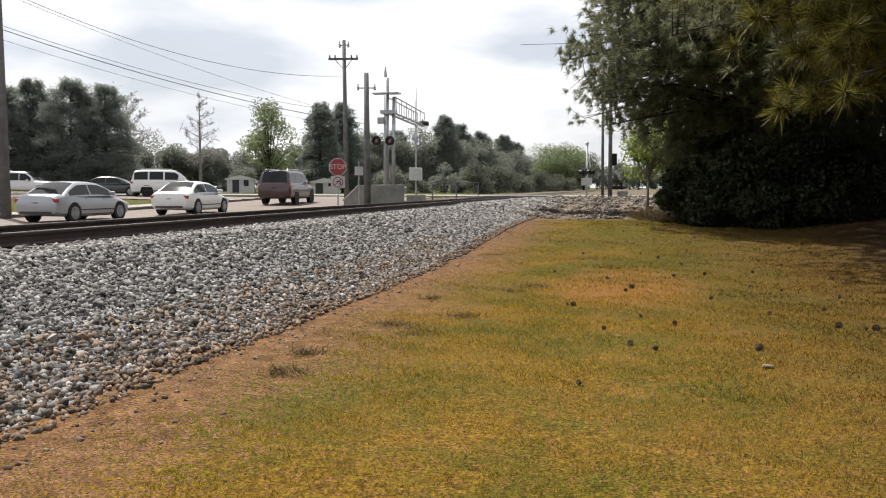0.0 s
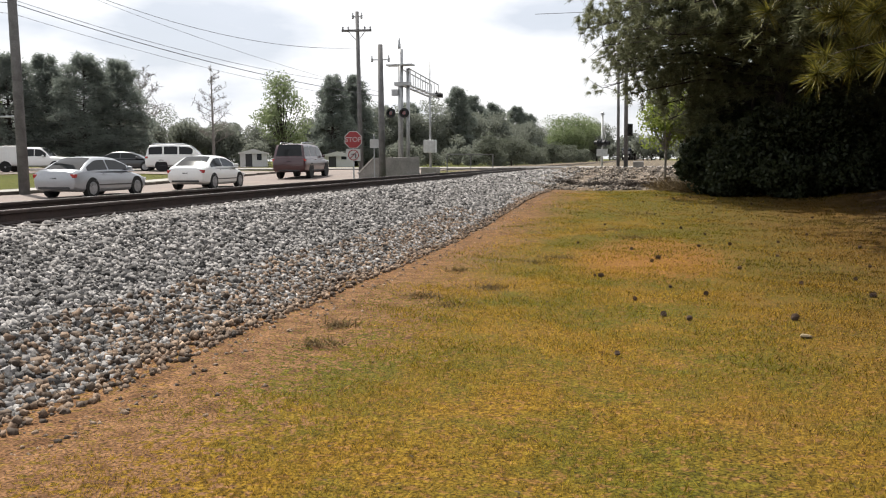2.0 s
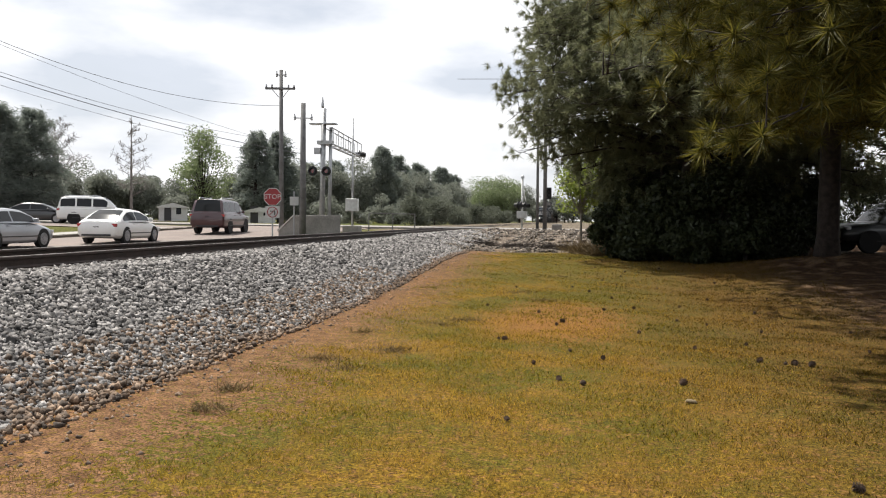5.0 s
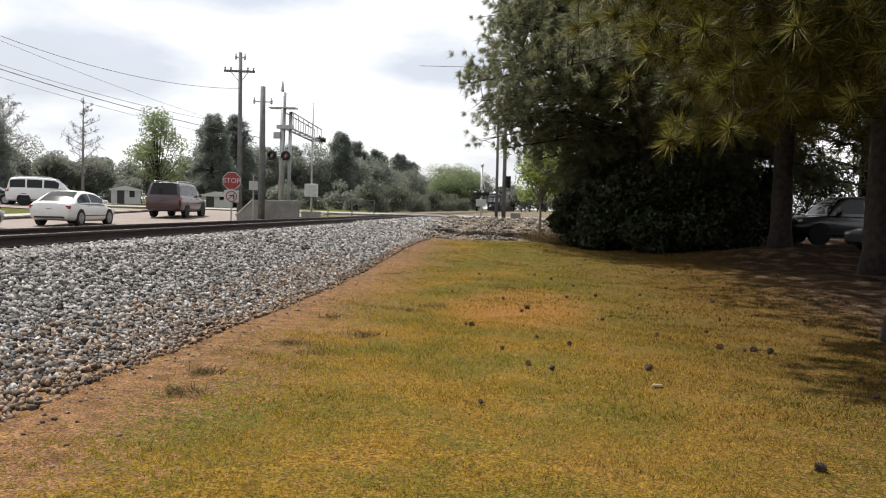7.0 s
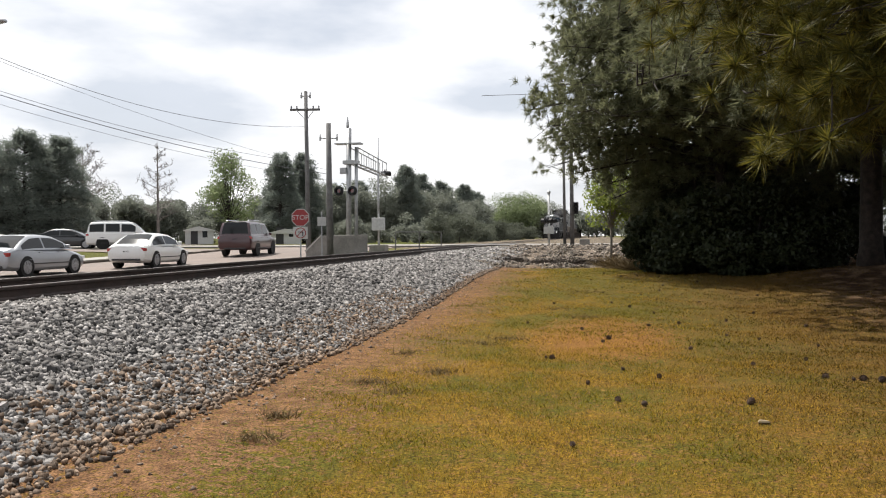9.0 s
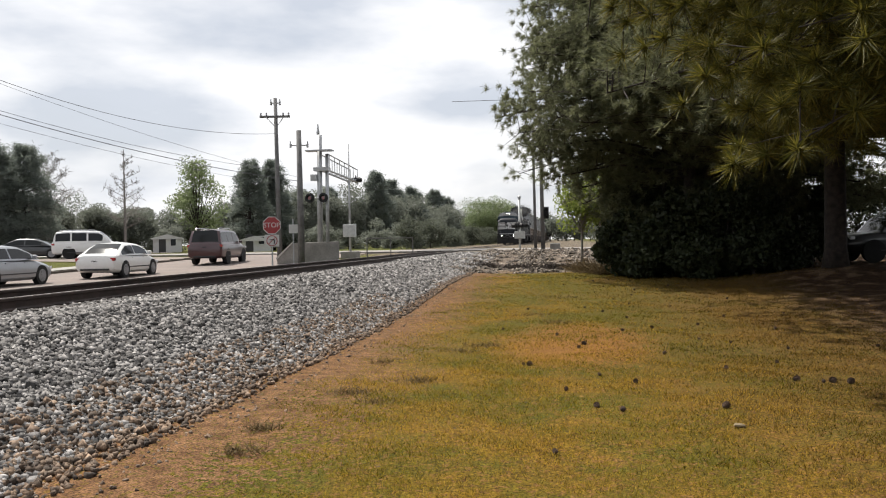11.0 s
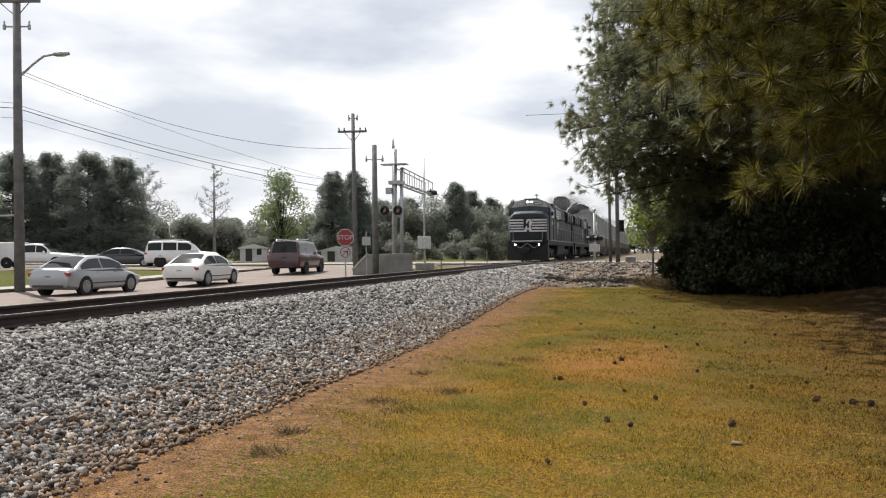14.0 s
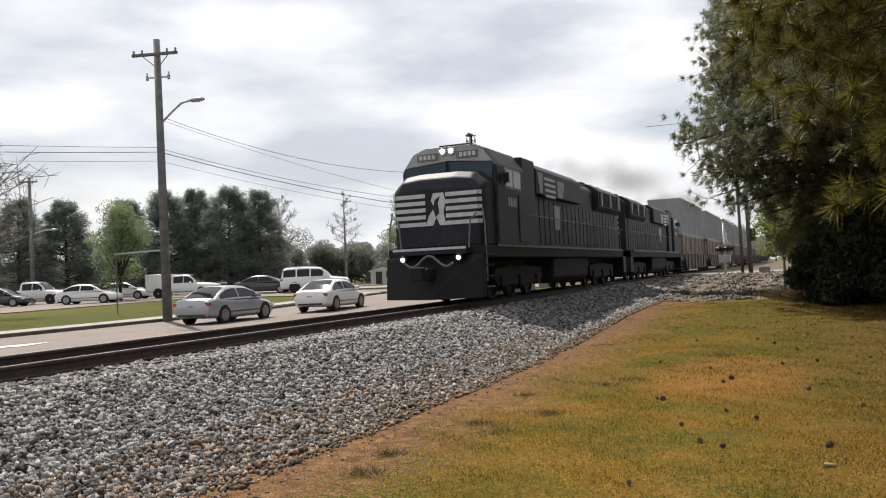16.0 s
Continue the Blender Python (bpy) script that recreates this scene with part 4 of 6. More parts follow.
def locomotive(label):
    t = thing("locomotive", label, "locomotive", group="locomotives of the train")
    Build().box(-1.50, 1.50, 0.75, 21.3, 1.28, 1.62).make("frame", M_UNDER, t, bevel=0.02)
    for s in (-1, 1):
        Build().box(s * 1.49, s * 1.525, 1.9, 20.4, 1.59, 1.66).make("walkway_edge", M_DECK, t, "pale edge of the walkway")
    # pilot and plough
    Build().add([(-1.50, 0.62, 1.36), (1.50, 0.62, 1.36), (1.50, 0.50, 0.16), (-1.50, 0.50, 0.16), (0, 0.12, 0.14), (0, 0.35, 0.80), (-1.5, 0.85, 1.36), (1.5, 0.85, 1.36), (1.5, 0.8, 0.16), (-1.5, 0.8, 0.16)],
                [(0, 5, 1), (1, 5, 4, 2), (0, 3, 4, 5), (0, 1, 7, 6), (3, 9, 8, 2, 4), (1, 2, 8, 7), (0, 6, 9, 3), (6, 7, 8, 9)]).make("plough", M_UNDER, t, "black steel plough", bevel=0.02)
    Build().box(-1.12, 1.12, 0.28, 0.8, 1.40, 1.56).make("anticlimber", M_LOCO, t, bevel=0.03)
    Build().box(-1.12, 1.12, 0.262, 0.30, 1.53, 1.60).make("anticlimber_edge", M_LOCOW, t, "white edge stripe")
    cp = Build().box(-0.16, 0.16, -0.25, 0.7, 0.72, 1.02).box(-0.28, 0.10, -0.45, -0.2, 0.68, 1.06)
    cp.make("coupler", M_UNDER, t, bevel=0.04)
    hose = [(-0.75 + 0.15 * i, 0.2, 1.22 - 0.16 * math.sin(i * 0.9)) for i in range(11)]
    Build().tube(hose, 0.035).make("air_hose", M_DECK, t)
    for s in (-1, 1):
        d = Build().rod((s * 0.86, 0.36, 1.30), (s * 0.86, 0.5, 1.30), 0.12, n=14).make("ditch_light", M_LOCO, t)
        Build().rod((s * 0.86, 0.335, 1.30), (s * 0.86, 0.358, 1.30), 0.058, n=14).make("lens", G_HEAD, d, "lit ditch light")
        for i in range(4):
            Build().box(s * 1.18, s * 1.52, 0.86, 1.5, 0.42 + i * 0.31, 0.46 + i * 0.31).make("step", M_DECK if i == 0 else M_LOCO, t)
        Build().tube([(s * 1.50, 0.9, 0.6), (s * 1.50, 0.88, 2.2), (s * 1.42, 0.95, 2.7)], 0.025).make("grab_rail", M_DECK, t)
        Build().tube([(s * 1.05, 0.72, 1.5), (s * 1.12, 0.72, 2.35), (s * 1.3, 0.8, 2.55)], 0.025).make("handrail", M_DECK, t)
    # nose
    def ring(y, w, top, ch):
        return [(-w, y, 1.62), (w, y, 1.62), (w, y, top - ch), (w - ch, y, top - 0.03), (w * 0.4, y, top + 0.03), (-w * 0.4, y, top + 0.03), (-w + ch, y, top - 0.03), (-w, y, top - ch)]
    Build().loft([ring(0.95, 1.30, 3.30, 0.10), ring(1.04, 1.38, 3.60, 0.30), ring(1.3, 1.42, 3.78, 0.34), ring(2.05, 1.45, 3.87, 0.36)]).make("nose", M_LOCO, t, "black wide nose", bevel=0.05)
    for i in range(5):
        z = 2.26 + i * 0.205
        for a, b in ((-1.285, -0.34), (0.30, 1.285)):
            Build().box(a, b, 0.935, 0.955, z, z + 0.115).make("nose_stripe", M_LOCOW, t, "white nose stripe")
        for s in (-1, 1):
            Build().add([(s * 1.30, 0.94, z), (s * 1.30, 0.94, z + 0.115), (s * 1.392, 1.02, z + 0.115), (s * 1.392, 1.02, z), (s * 1.29, 0.96, z), (s * 1.29, 0.96, z + 0.115), (s * 1.37, 1.03, z + 0.115), (s * 1.37, 1.03, z)],
                        [(0, 1, 2, 3), (4, 5, 6, 7), (0, 3, 7, 4), (1, 2, 6, 5)]).make("nose_stripe", M_LOCOW, t)
    emblem = [(-0.34, 2.26), (-0.12, 2.26), (0.0, 2.5), (0.10, 2.26), (0.30, 2.26), (0.22, 2.62), (0.30, 2.95), (0.24, 3.20), (-0.08, 3.20), (-0.16, 2.98), (-0.05, 2.78), (-0.24, 2.55)]
    Build().slab(emblem, 0.935, 0.955).make("emblem", M_LOCOW, t, "plain white emblem shape")
    Build().slab([(-0.02, 2.5), (0.10, 2.62), (0.06, 2.9), (0.14, 3.1), (-0.03, 3.0), (-0.10, 2.75)], 0.928, 0.936).make("emblem_mark", M_LOCO, t)
    # cab
    def cab_ring(y, dz=0.0):
        return [(-1.53, y, 1.62), (1.53, y, 1.62), (1.53, y, 4.02 + dz), (1.16, y, 4.56 + dz), (0.75, y, 4.72 + dz), (-0.75, y, 4.72 + dz), (-1.16, y, 4.56 + dz), (-1.53, y, 4.02 + dz)]
    Build().loft([cab_ring(1.98, -0.04), cab_ring(2.3), cab_ring(4.7)]).make("cab", M_LOCO, t, bevel=0.04)
    Build().slab([(-1.50, 4.02), (-1.14, 4.50), (-0.74, 4.655), (0.74, 4.655), (1.14, 4.50), (1.50, 4.02), (1.42, 4.12), (0.5, 4.20), (0, 4.24), (-0.5, 4.20), (-1.42, 4.12)], 1.955, 1.985).make("brow", M_LOCOG, t, "pale grey brow over the windscreen")
    for s in (-1, 1):
        pane = [(s * 0.06, 3.86), (s * 1.38, 3.60), (s * 1.44, 4.04), (s * 1.36, 4.10), (s * 0.06, 4.20)]
        Build().slab(pane, 1.945, 1.975).make("windscreen", M_WSCREEN, t, "blue-grey cab windscreen")
        nb = Build().box(s * 0.30, s * 0.98, 1.925, 1.95, 4.29, 4.50).make("number_board", M_DECK, t, "lit grey number board")
        for i in range(4):
            Build().box(s * (0.40 + i * 0.14), s * (0.49 + i * 0.14), 1.915, 1.927, 4.33, 4.46).make("number_bar", M_LOCOW, nb)
        Build().rod((s * 0.14, 1.90, 4.53), (s * 0.14, 1.96, 4.53), 0.125, n=16).make("headlight_ring", M_LOCOG, t)
        Build().rod((s * 0.14, 1.88, 4.53), (s * 0.14, 1.91, 4.53), 0.068, n=16).make("headlight", G_HEAD, t, "lit headlight")
        for a, b in ((2.75, 3.35), (3.45, 4.15)):
            fr = Build().box(s * 1.52, s * 1.545, a - 0.06, b + 0.06, 3.36, 4.0).make("side_window_frame", M_LOCOG, t)
            Build().box(s * 1.535, s * 1.556, a, b, 3.42, 3.94).make("pane", M_WSCREEN, fr)
        for i in range(4):
            Build().box(s * 1.52, s * 1.54, 2.95 + i * 0.22, 3.09 + i * 0.22, 2.82, 3.10).make("number_bar", M_LOCOG, t)
        Build().box(s * 1.52, s * 1.56, 3.9, 4.55, 1.75, 3.25).make("cab_door", M_LOCO, t, bevel=0.02)
        mirror = Build().box(s * 1.55, s * 1.72, 2.5, 2.56, 3.5, 3.8).make("mirror", M_LOCO, t)
    Build().box(-0.55, 0.55, 2.6, 3.6, 4.70, 4.84).make("air_conditioner", M_LOCO, t, bevel=0.04)
    Build().tube([(0.4, 3.0, 4.8), (0.4, 3.0, 5.12)], 0.03).make("horn_post", M_LOCO, t)
    Build().rod((0.28, 2.85, 5.10), (0.52, 3.05, 5.10), 0.04, 0.022, 8).rod((0.38, 2.8, 5.14), (0.42, 3.1, 5.14), 0.035, 0.02, 8).make("horn", M_DECK, t)
    # hood
    Build().box(-1.42, 1.42, 4.75, 6.2, 1.62, 4.55).make("equipment_locker", M_LOCO, t, bevel=0.06)
    Build().slab([(-1.25, 1.62), (1.25, 1.62), (1.25, 4.20), (0.95, 4.46), (-0.95, 4.46), (-1.25, 4.20)], 6.2, 21.0).make("hood", M_LOCO, t, bevel=0.08)
    Build().slab([(-1.45, 3.45), (1.45, 3.45), (1.45, 4.30), (1.1, 4.56), (-1.1, 4.56), (-1.45, 4.30)], 6.25, 12.6).make("dynamic_brake_housing", M_LOCO, t, bevel=0.03)
    Build().slab([(-1.12, 3.2), (1.12, 3.2), (1.50, 3.55), (1.50, 4.25), (1.0, 4.58), (-1.0, 4.58), (-1.50, 4.25), (-1.50, 3.55)], 15.6, 20.6).make("radiator_housing", M_LOCO, t, bevel=0.03)
    for s in (-1, 1):
        for i in range(22):
            Build().box(s * 1.24, s * 1.28, 6.4 + i * 0.64, 6.95 + i * 0.64, 1.78, 3.35).make("hood_door", M_LOCO, t, bevel=0.01)
        for i in range(12):
            Build().box(s * 1.49, s * 1.52, 15.8 + i * 0.38, 16.05 + i * 0.38, 3.6, 4.2).make("radiator_shutter", M_LOCOG if i % 5 == 1 else M_UNDER, t)
        # large plain livery shapes on the hood side
        Build().slab([(6.35, 4.2), (7.0, 4.2), (6.9, 3.5), (6.6, 3.5)], s * 1.455, s * 1.475, "x").make("livery_shape", M_LOCOG, t, "plain pale livery shape")
        for i in range(4):
            Build().slab([(7.2 + 0.04 * i, 4.1 - i * 0.2), (8.6, 4.1 - i * 0.2), (8.6, 4.0 - i * 0.2), (7.2 + 0.04 * i, 4.0 - i * 0.2)], s * 1.452, s * 1.47, "x").make("livery_bar", M_LOCOW, t)
        Build().slab([(8.9, 4.1), (9.9, 4.1), (9.6, 3.48), (8.95, 3.48)], s * 1.452, s * 1.47, "x").make("livery_shape", M_LOCOG, t)
        Build().slab([(8.9, 3.2), (9.7, 3.2), (9.6, 2.3), (8.95, 2.3)], s * 1.28, s * 1.298, "x").make("livery_shape", M_LOCOG, t)
        for i in range(11):
            Build().rod((s * 1.47, 6.6 + i * 1.36, 1.62), (s * 1.47, 6.6 + i * 1.36, 2.66), 0.018, n=6).make("stanchion", M_DECK, t)
        Build().tube([(s * 1.47, 4.9, 2.66), (s * 1.47, 20.9, 2.66)], 0.018).make("handrail", M_DECK, t)
        Build().box(s * 1.2, s * 1.5, 20.6, 21.3, 0.5, 1.62).make("rear_steps", M_LOCO, t, bevel=0.02)
        Build().rod((s * 1.18, 8.6, 1.12), (s * 1.18, 13.2, 1.12), 0.17, n=12).make("air_reservoir", M_LOCOG, t)
    for i in range(4):
        Build().box(-0.9, 0.9, 20.995, 21.02, 2.5 + i * 0.28, 2.64 + i * 0.28).make("end_stripe", M_LOCOW, t, "white stripe on the hood end")
    for y in (16.6, 18.1, 19.6):
        Build().rod((0, y, 4.56), (0, y, 4.76), 0.68, 0.66, 20).make("fan", M_UNDER, t)
    for y in (7.3, 9.0):
        Build().rod((0, y, 4.54), (0, y, 4.72), 0.62, 0.60, 20).make("fan", M_UNDER, t)
    Build().box(-0.35, 0.35, 11.2, 12.0, 4.2, 4.55).make("exhaust_stack", M_UNDER, t, bevel=0.03)
    Build().slab([(-1.35, 0.55), (-1.1, 0.34), (1.1, 0.34), (1.35, 0.55), (1.4, 1.28), (-1.4, 1.28)], 8.2, 13.6).make("fuel_tank", M_UNDER, t, bevel=0.08)
    bogie(t, 4.9, 3, 1.83, 0.53)
    bogie(t, 17.2, 3, 1.83, 0.53)
    return t


lead = locomotive("black freight locomotive with white nose stripes and lit headlights")
second = copy_thing(lead, pose(0, 0, 0))
tagged(second, "black freight locomotive coupled hood first behind the lead one")
for o in list(second.children_recursive):
    if o.name.startswith(("headlight", "lens")) and "ring" not in o.name:
        o.data = o.data.copy()
        o.data.materials[0] = M_LAMP

M_WELLCAR = mat("well_car_steel", (0.10, 0.085, 0.075), 0.8, vary=0.4, scale=1.5, second=(0.05, 0.04, 0.035))
M_BOXGREY = mat("grey_container", (0.25, 0.255, 0.26), 0.6, vary=0.22, scale=1.2)
M_BOXTAN = mat("tan_container", (0.28, 0.235, 0.19), 0.65, vary=0.3, scale=1.0, second=(0.18, 0.135, 0.10))
WAGON_LEN = 19.6


def well_car():
    t = thing("well_wagon", "dark steel well wagon carrying two stacked containers", "railway wagon", group="wagons of the train")
    for s in (-1, 1):
        Build().slab([(2.4, 0.35), (17.2, 0.35), (17.9, 1.0), (17.9, 1.55), (1.7, 1.55), (1.7, 1.0)], s * 1.38, s * 1.50, "x").make("side_sill", M_WELLCAR, t, bevel=0.03)
        for i in range(7):
            Build().box(s * 1.49, s * 1.58, 2.8 + i * 2.3, 2.98 + i * 2.3, 0.4, 1.55).make("side_post", M_WELLCAR, t)
    Build().box(-1.38, 1.38, 2.2, 17.4, 0.35, 0.48).make("well_floor", M_WELLCAR, t)
    for a, b in ((0.3, 2.2), (17.4, 19.3)):
        Build().box(-1.3, 1.3, a, b, 1.0, 1.35).make("end_platform", M_WELLCAR, t, bevel=0.03)
        for s in (-1, 1):
            Build().tube([(s * 1.3, (a + b) / 2, 1.3), (s * 1.3, (a + b) / 2, 2.9)], 0.05).make("end_post", M_WELLCAR, t)
    bogie(t, 1.2, 2, 1.75, 0.42)
    bogie(t, 18.4, 2, 1.75, 0.42)
    return t


def container(material, length, h, label, dark_posts=False):
    t = thing("shipping_container", label, "container", group="containers on the train")
    Build().box(-1.26, 1.26, -length / 2, length / 2, 0, h).make("shell", material, t, bevel=0.03)
    n = int(length / 0.6)
    for s in (-1, 1):
        for i in range(n):
            y = -length / 2 + 0.35 + i * (length - 0.5) / n
            Build().box(s * 1.255, s * 1.29, y, y + 0.26, 0.18, h - 0.15).make("rib", material, t)
        for z in (0.0, h - 0.13):
            Build().box(s * 1.25, s * 1.30, -length / 2, length / 2, z, z + 0.13).make("rail", material, t)
        if dark_posts:
            for y in (-6.1, -3.0, 0.2, 3.1, 6.0):
                Build().box(s * 1.28, s * 1.315, y, y + 0.75, 0.1, h - 0.1).make("dark_panel", M_WELLCAR, t, "dark stained side panel")
        for y in (-6.0, 6.0):
            Build().box(s * 1.20, s * 1.31, y - 0.1, y + 0.1, 0, h).make("post", material, t)
    return t


wagon0 = well_car()
low0 = container(M_BOXTAN, 14.6, 2.6, "tan rusted container in the well of a wagon", True)
top0 = container(M_BOXGREY, 16.1, 2.9, "light grey ribbed container stacked on another")
TRAIN = [(lead, 0.0, 0), (second, 2 * LOCO_LEN - 0.1, 180)]
OVER = []
for i in range(10):
    y = 2 * LOCO_LEN + 0.3 + i * WAGON_LEN
    w, a, b = (wagon0, low0, top0) if i == 0 else (copy_thing(wagon0, pose(0, 0, 0)), copy_thing(low0, pose(0, 0, 0)), copy_thing(top0, pose(0, 0, 0)))
    TRAIN.append((w, y, 0))
    OVER += [(a, y + 9.8, 0.48), (b, y + 9.8, 3.09)]


# thin exhaust haze as flat soft-edged discs, carried along over the two locomotives
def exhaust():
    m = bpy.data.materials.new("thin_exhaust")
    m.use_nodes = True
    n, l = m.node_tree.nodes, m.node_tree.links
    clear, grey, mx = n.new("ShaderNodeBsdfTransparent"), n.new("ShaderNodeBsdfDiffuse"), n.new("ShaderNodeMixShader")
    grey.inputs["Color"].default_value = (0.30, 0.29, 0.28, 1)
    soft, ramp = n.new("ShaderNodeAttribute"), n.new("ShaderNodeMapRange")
    soft.attribute_name = "disc_opacity"
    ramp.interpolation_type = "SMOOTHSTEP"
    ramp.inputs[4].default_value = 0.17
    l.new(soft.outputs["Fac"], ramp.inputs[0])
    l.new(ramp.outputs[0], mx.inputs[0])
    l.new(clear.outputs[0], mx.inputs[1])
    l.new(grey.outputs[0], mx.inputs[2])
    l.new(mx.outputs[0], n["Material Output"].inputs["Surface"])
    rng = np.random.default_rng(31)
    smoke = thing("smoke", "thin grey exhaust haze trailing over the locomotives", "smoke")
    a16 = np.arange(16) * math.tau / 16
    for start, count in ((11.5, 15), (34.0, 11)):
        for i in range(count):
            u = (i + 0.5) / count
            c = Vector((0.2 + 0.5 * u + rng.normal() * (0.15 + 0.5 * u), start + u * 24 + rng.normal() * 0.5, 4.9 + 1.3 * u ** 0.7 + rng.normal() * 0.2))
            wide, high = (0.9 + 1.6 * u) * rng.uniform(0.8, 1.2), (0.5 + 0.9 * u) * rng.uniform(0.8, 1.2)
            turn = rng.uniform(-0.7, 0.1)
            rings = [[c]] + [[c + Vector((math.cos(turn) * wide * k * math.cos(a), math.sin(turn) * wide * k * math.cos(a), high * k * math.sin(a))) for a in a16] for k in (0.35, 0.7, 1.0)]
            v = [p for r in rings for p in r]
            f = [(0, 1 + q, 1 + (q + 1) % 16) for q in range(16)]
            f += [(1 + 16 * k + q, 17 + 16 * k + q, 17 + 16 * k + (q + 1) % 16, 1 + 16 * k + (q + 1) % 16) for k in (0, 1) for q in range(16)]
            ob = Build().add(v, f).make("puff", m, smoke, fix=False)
            # Painted value: full at the disc's centre, clear at its rim.
            thick = ob.data.attributes.new("disc_opacity", "FLOAT", "POINT")
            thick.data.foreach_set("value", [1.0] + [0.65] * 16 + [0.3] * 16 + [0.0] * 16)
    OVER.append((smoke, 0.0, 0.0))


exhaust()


# ---- poles, wires, signals, signs ----
M_SIGNRED = mat("sign_red", (0.30, 0.03, 0.035), 0.5, vary=0.15)
M_SIGNWHITE = mat("sign_white", (0.5, 0.5, 0.49), 0.5, vary=0.12)
M_CABINET = mat("silver_cabinet", (0.50, 0.51, 0.50), 0.5, 0.3, vary=0.2)
M_GLASSW = mat("insulator", (0.30, 0.30, 0.32), 0.3, vary=0.1)


def utility_pole(base, top, label, r=0.17, arms=(), lamp=None, extra=()):
    """Timber pole; arms: (share of the height, half length, turn in degrees)."""
    base, top = Vector(base), Vector(top)
    t = thing("utility_pole", label, "utility pole", Matrix.Translation(base), "utility poles")
    d = top - base
    Build().rod((0, 0, -0.3), d, r, r * 0.68, 14).make("pole", M_POLE, t, smooth=True)
    for share, half, turn in arms:
        c = d * share
        a = Vector((math.cos(radians(turn)), math.sin(radians(turn)), 0))
        n = Vector((-a.y, a.x, 0))
        m = Matrix.Translation(c) @ pose(0, -0.16, 0, 0, 0, turn)
        Build().box(-half, half, -0.06, 0.06, -0.06, 0.06, m).make("crossarm", M_POLE, t, bevel=0.01)
        for q in (-0.92, -0.55, 0.55, 0.92):
            p = m @ Vector((q * half, 0, 0.06))
            Build().lathe([(0.02, 0), (0.06, 0.03), (0.035, 0.08), (0.06, 0.11), (0.03, 0.17)], 10, Matrix.Translation(p)).make("insulator", M_GLASSW, t)
        for s in (-1, 1):
            Build().tube([m @ Vector((s * half * 0.55, 0.06, -0.05)), c + Vector((0, 0, -0.6))], 0.02).make("arm_brace", M_POLE, t)
    for share, half, turn in extra:
        c = d * share
        a = Vector((math.cos(radians(turn)), math.sin(radians(turn)), 0))
        for s in (-1, 1):
            k = Build().tube([c, c + a * s * half, c + a * s * half + Vector((0, 0, 0.22))], 0.035)
            k.lathe([(0.05, 0.0), (0.07, 0.05), (0.05, 0.12), (0.07, 0.17), (0.03, 0.25)], 8, Matrix.Translation(c + a * s * half + Vector((0, 0, -0.12))))
            k.make("bracket", M_GALV, t)
    if lamp:
        share, out, up, turn = lamp
        c = d * share
        a = Vector((math.cos(radians(turn)), math.sin(radians(turn)), 0))
        pts = [c, c + a * out * 0.45 + Vector((0, 0, up * 0.62)), c + a * out * 0.72 + Vector((0, 0, up * 0.93)), c + a * out + Vector((0, 0, up))]
        arm = Build().tube(pts, 0.045, 8).make("lamp_arm", M_GALV, t)
        e = pts[-1]
        Build().loft([[e + a * u + Vector((-a.y, a.x, 0)) * w * math.cos(q) + Vector((0, 0, hh * math.sin(q))) for q in np.linspace(0, math.tau, 11)[:-1]]
                      for u, w, hh in ((-0.05, 0.05, 0.04), (0.1, 0.13, 0.09), (0.4, 0.16, 0.11), (0.68, 0.08, 0.06))]).make("lamp_head", M_GALV, t, "grey street lamp head", smooth=True)
    return t


near_base, near_top = (-24.3, 27.45, lz(-24.9, 27) + 0.1), (-24.15, 27.2, 12.69)
utility_pole(near_base, near_top, "tall weathered timber utility pole with a street lamp arm", 0.21, arms=((0.945, 1.05, 15),), lamp=(0.695, 1.6, 0.9, 5), extra=((0.865, 0.5, 15),))
p2_base, p2_top = (-16.2, 44.5, lz(-16, 44.5)), (-16.4, 44.8, 9.98)
utility_pole(p2_base, p2_top, "slim leaning timber utility pole with a crossarm", 0.15, arms=((0.885, 0.85, 10),), extra=((0.97, 0.25, 10),))
utility_pole((-14.0, 41.7, lz(-14, 41.7) - 0.1), (-14.13, 42.0, 7.7), "stout timber pole with a short bracket beside the crossing", 0.19, extra=((0.89, 0.45, 10),))
utility_pole((-62.9, 53.2, 0.7), (-62.7, 53.0, 12.3), "distant timber utility pole with a street lamp", 0.2, arms=((0.965, 0.85, 25),), lamp=(0.55, 1.8, 0.4, 20))
utility_pole((-2.2, 61.0 - 5, 0.95), (-2.3, 61.3 - 5, 9.5), "slim timber pole by the level crossing", 0.11)
utility_pole((-1.7, 61.0 - 5, 0.95), (-1.8, 61.4 - 5, 10.6), "stout timber pole by the level crossing", 0.15, arms=((0.95, 0.9, 80),))
utility_pole((-52.0, -14.0, 0.6), (-52.0, -14.0, 12.5), "timber utility pole carrying the street wires on", 0.2, arms=((0.95, 1.0, 15),))


def wire(a, b, sag, r=0.016, label="dark overhead cable slung between poles"):
    a, b = Vector(a), Vector(b)
    n = 22
    pts = [a.lerp(b, i / n) - Vector((0, 0, sag * 4 * (i / n) * (1 - i / n))) for i in range(n + 1)]
    c = Build().pipe(pts, r * 0.75)
    return tagged(c.make("cable", M_WIRE, fix=False), label, "cable", "overhead cables")


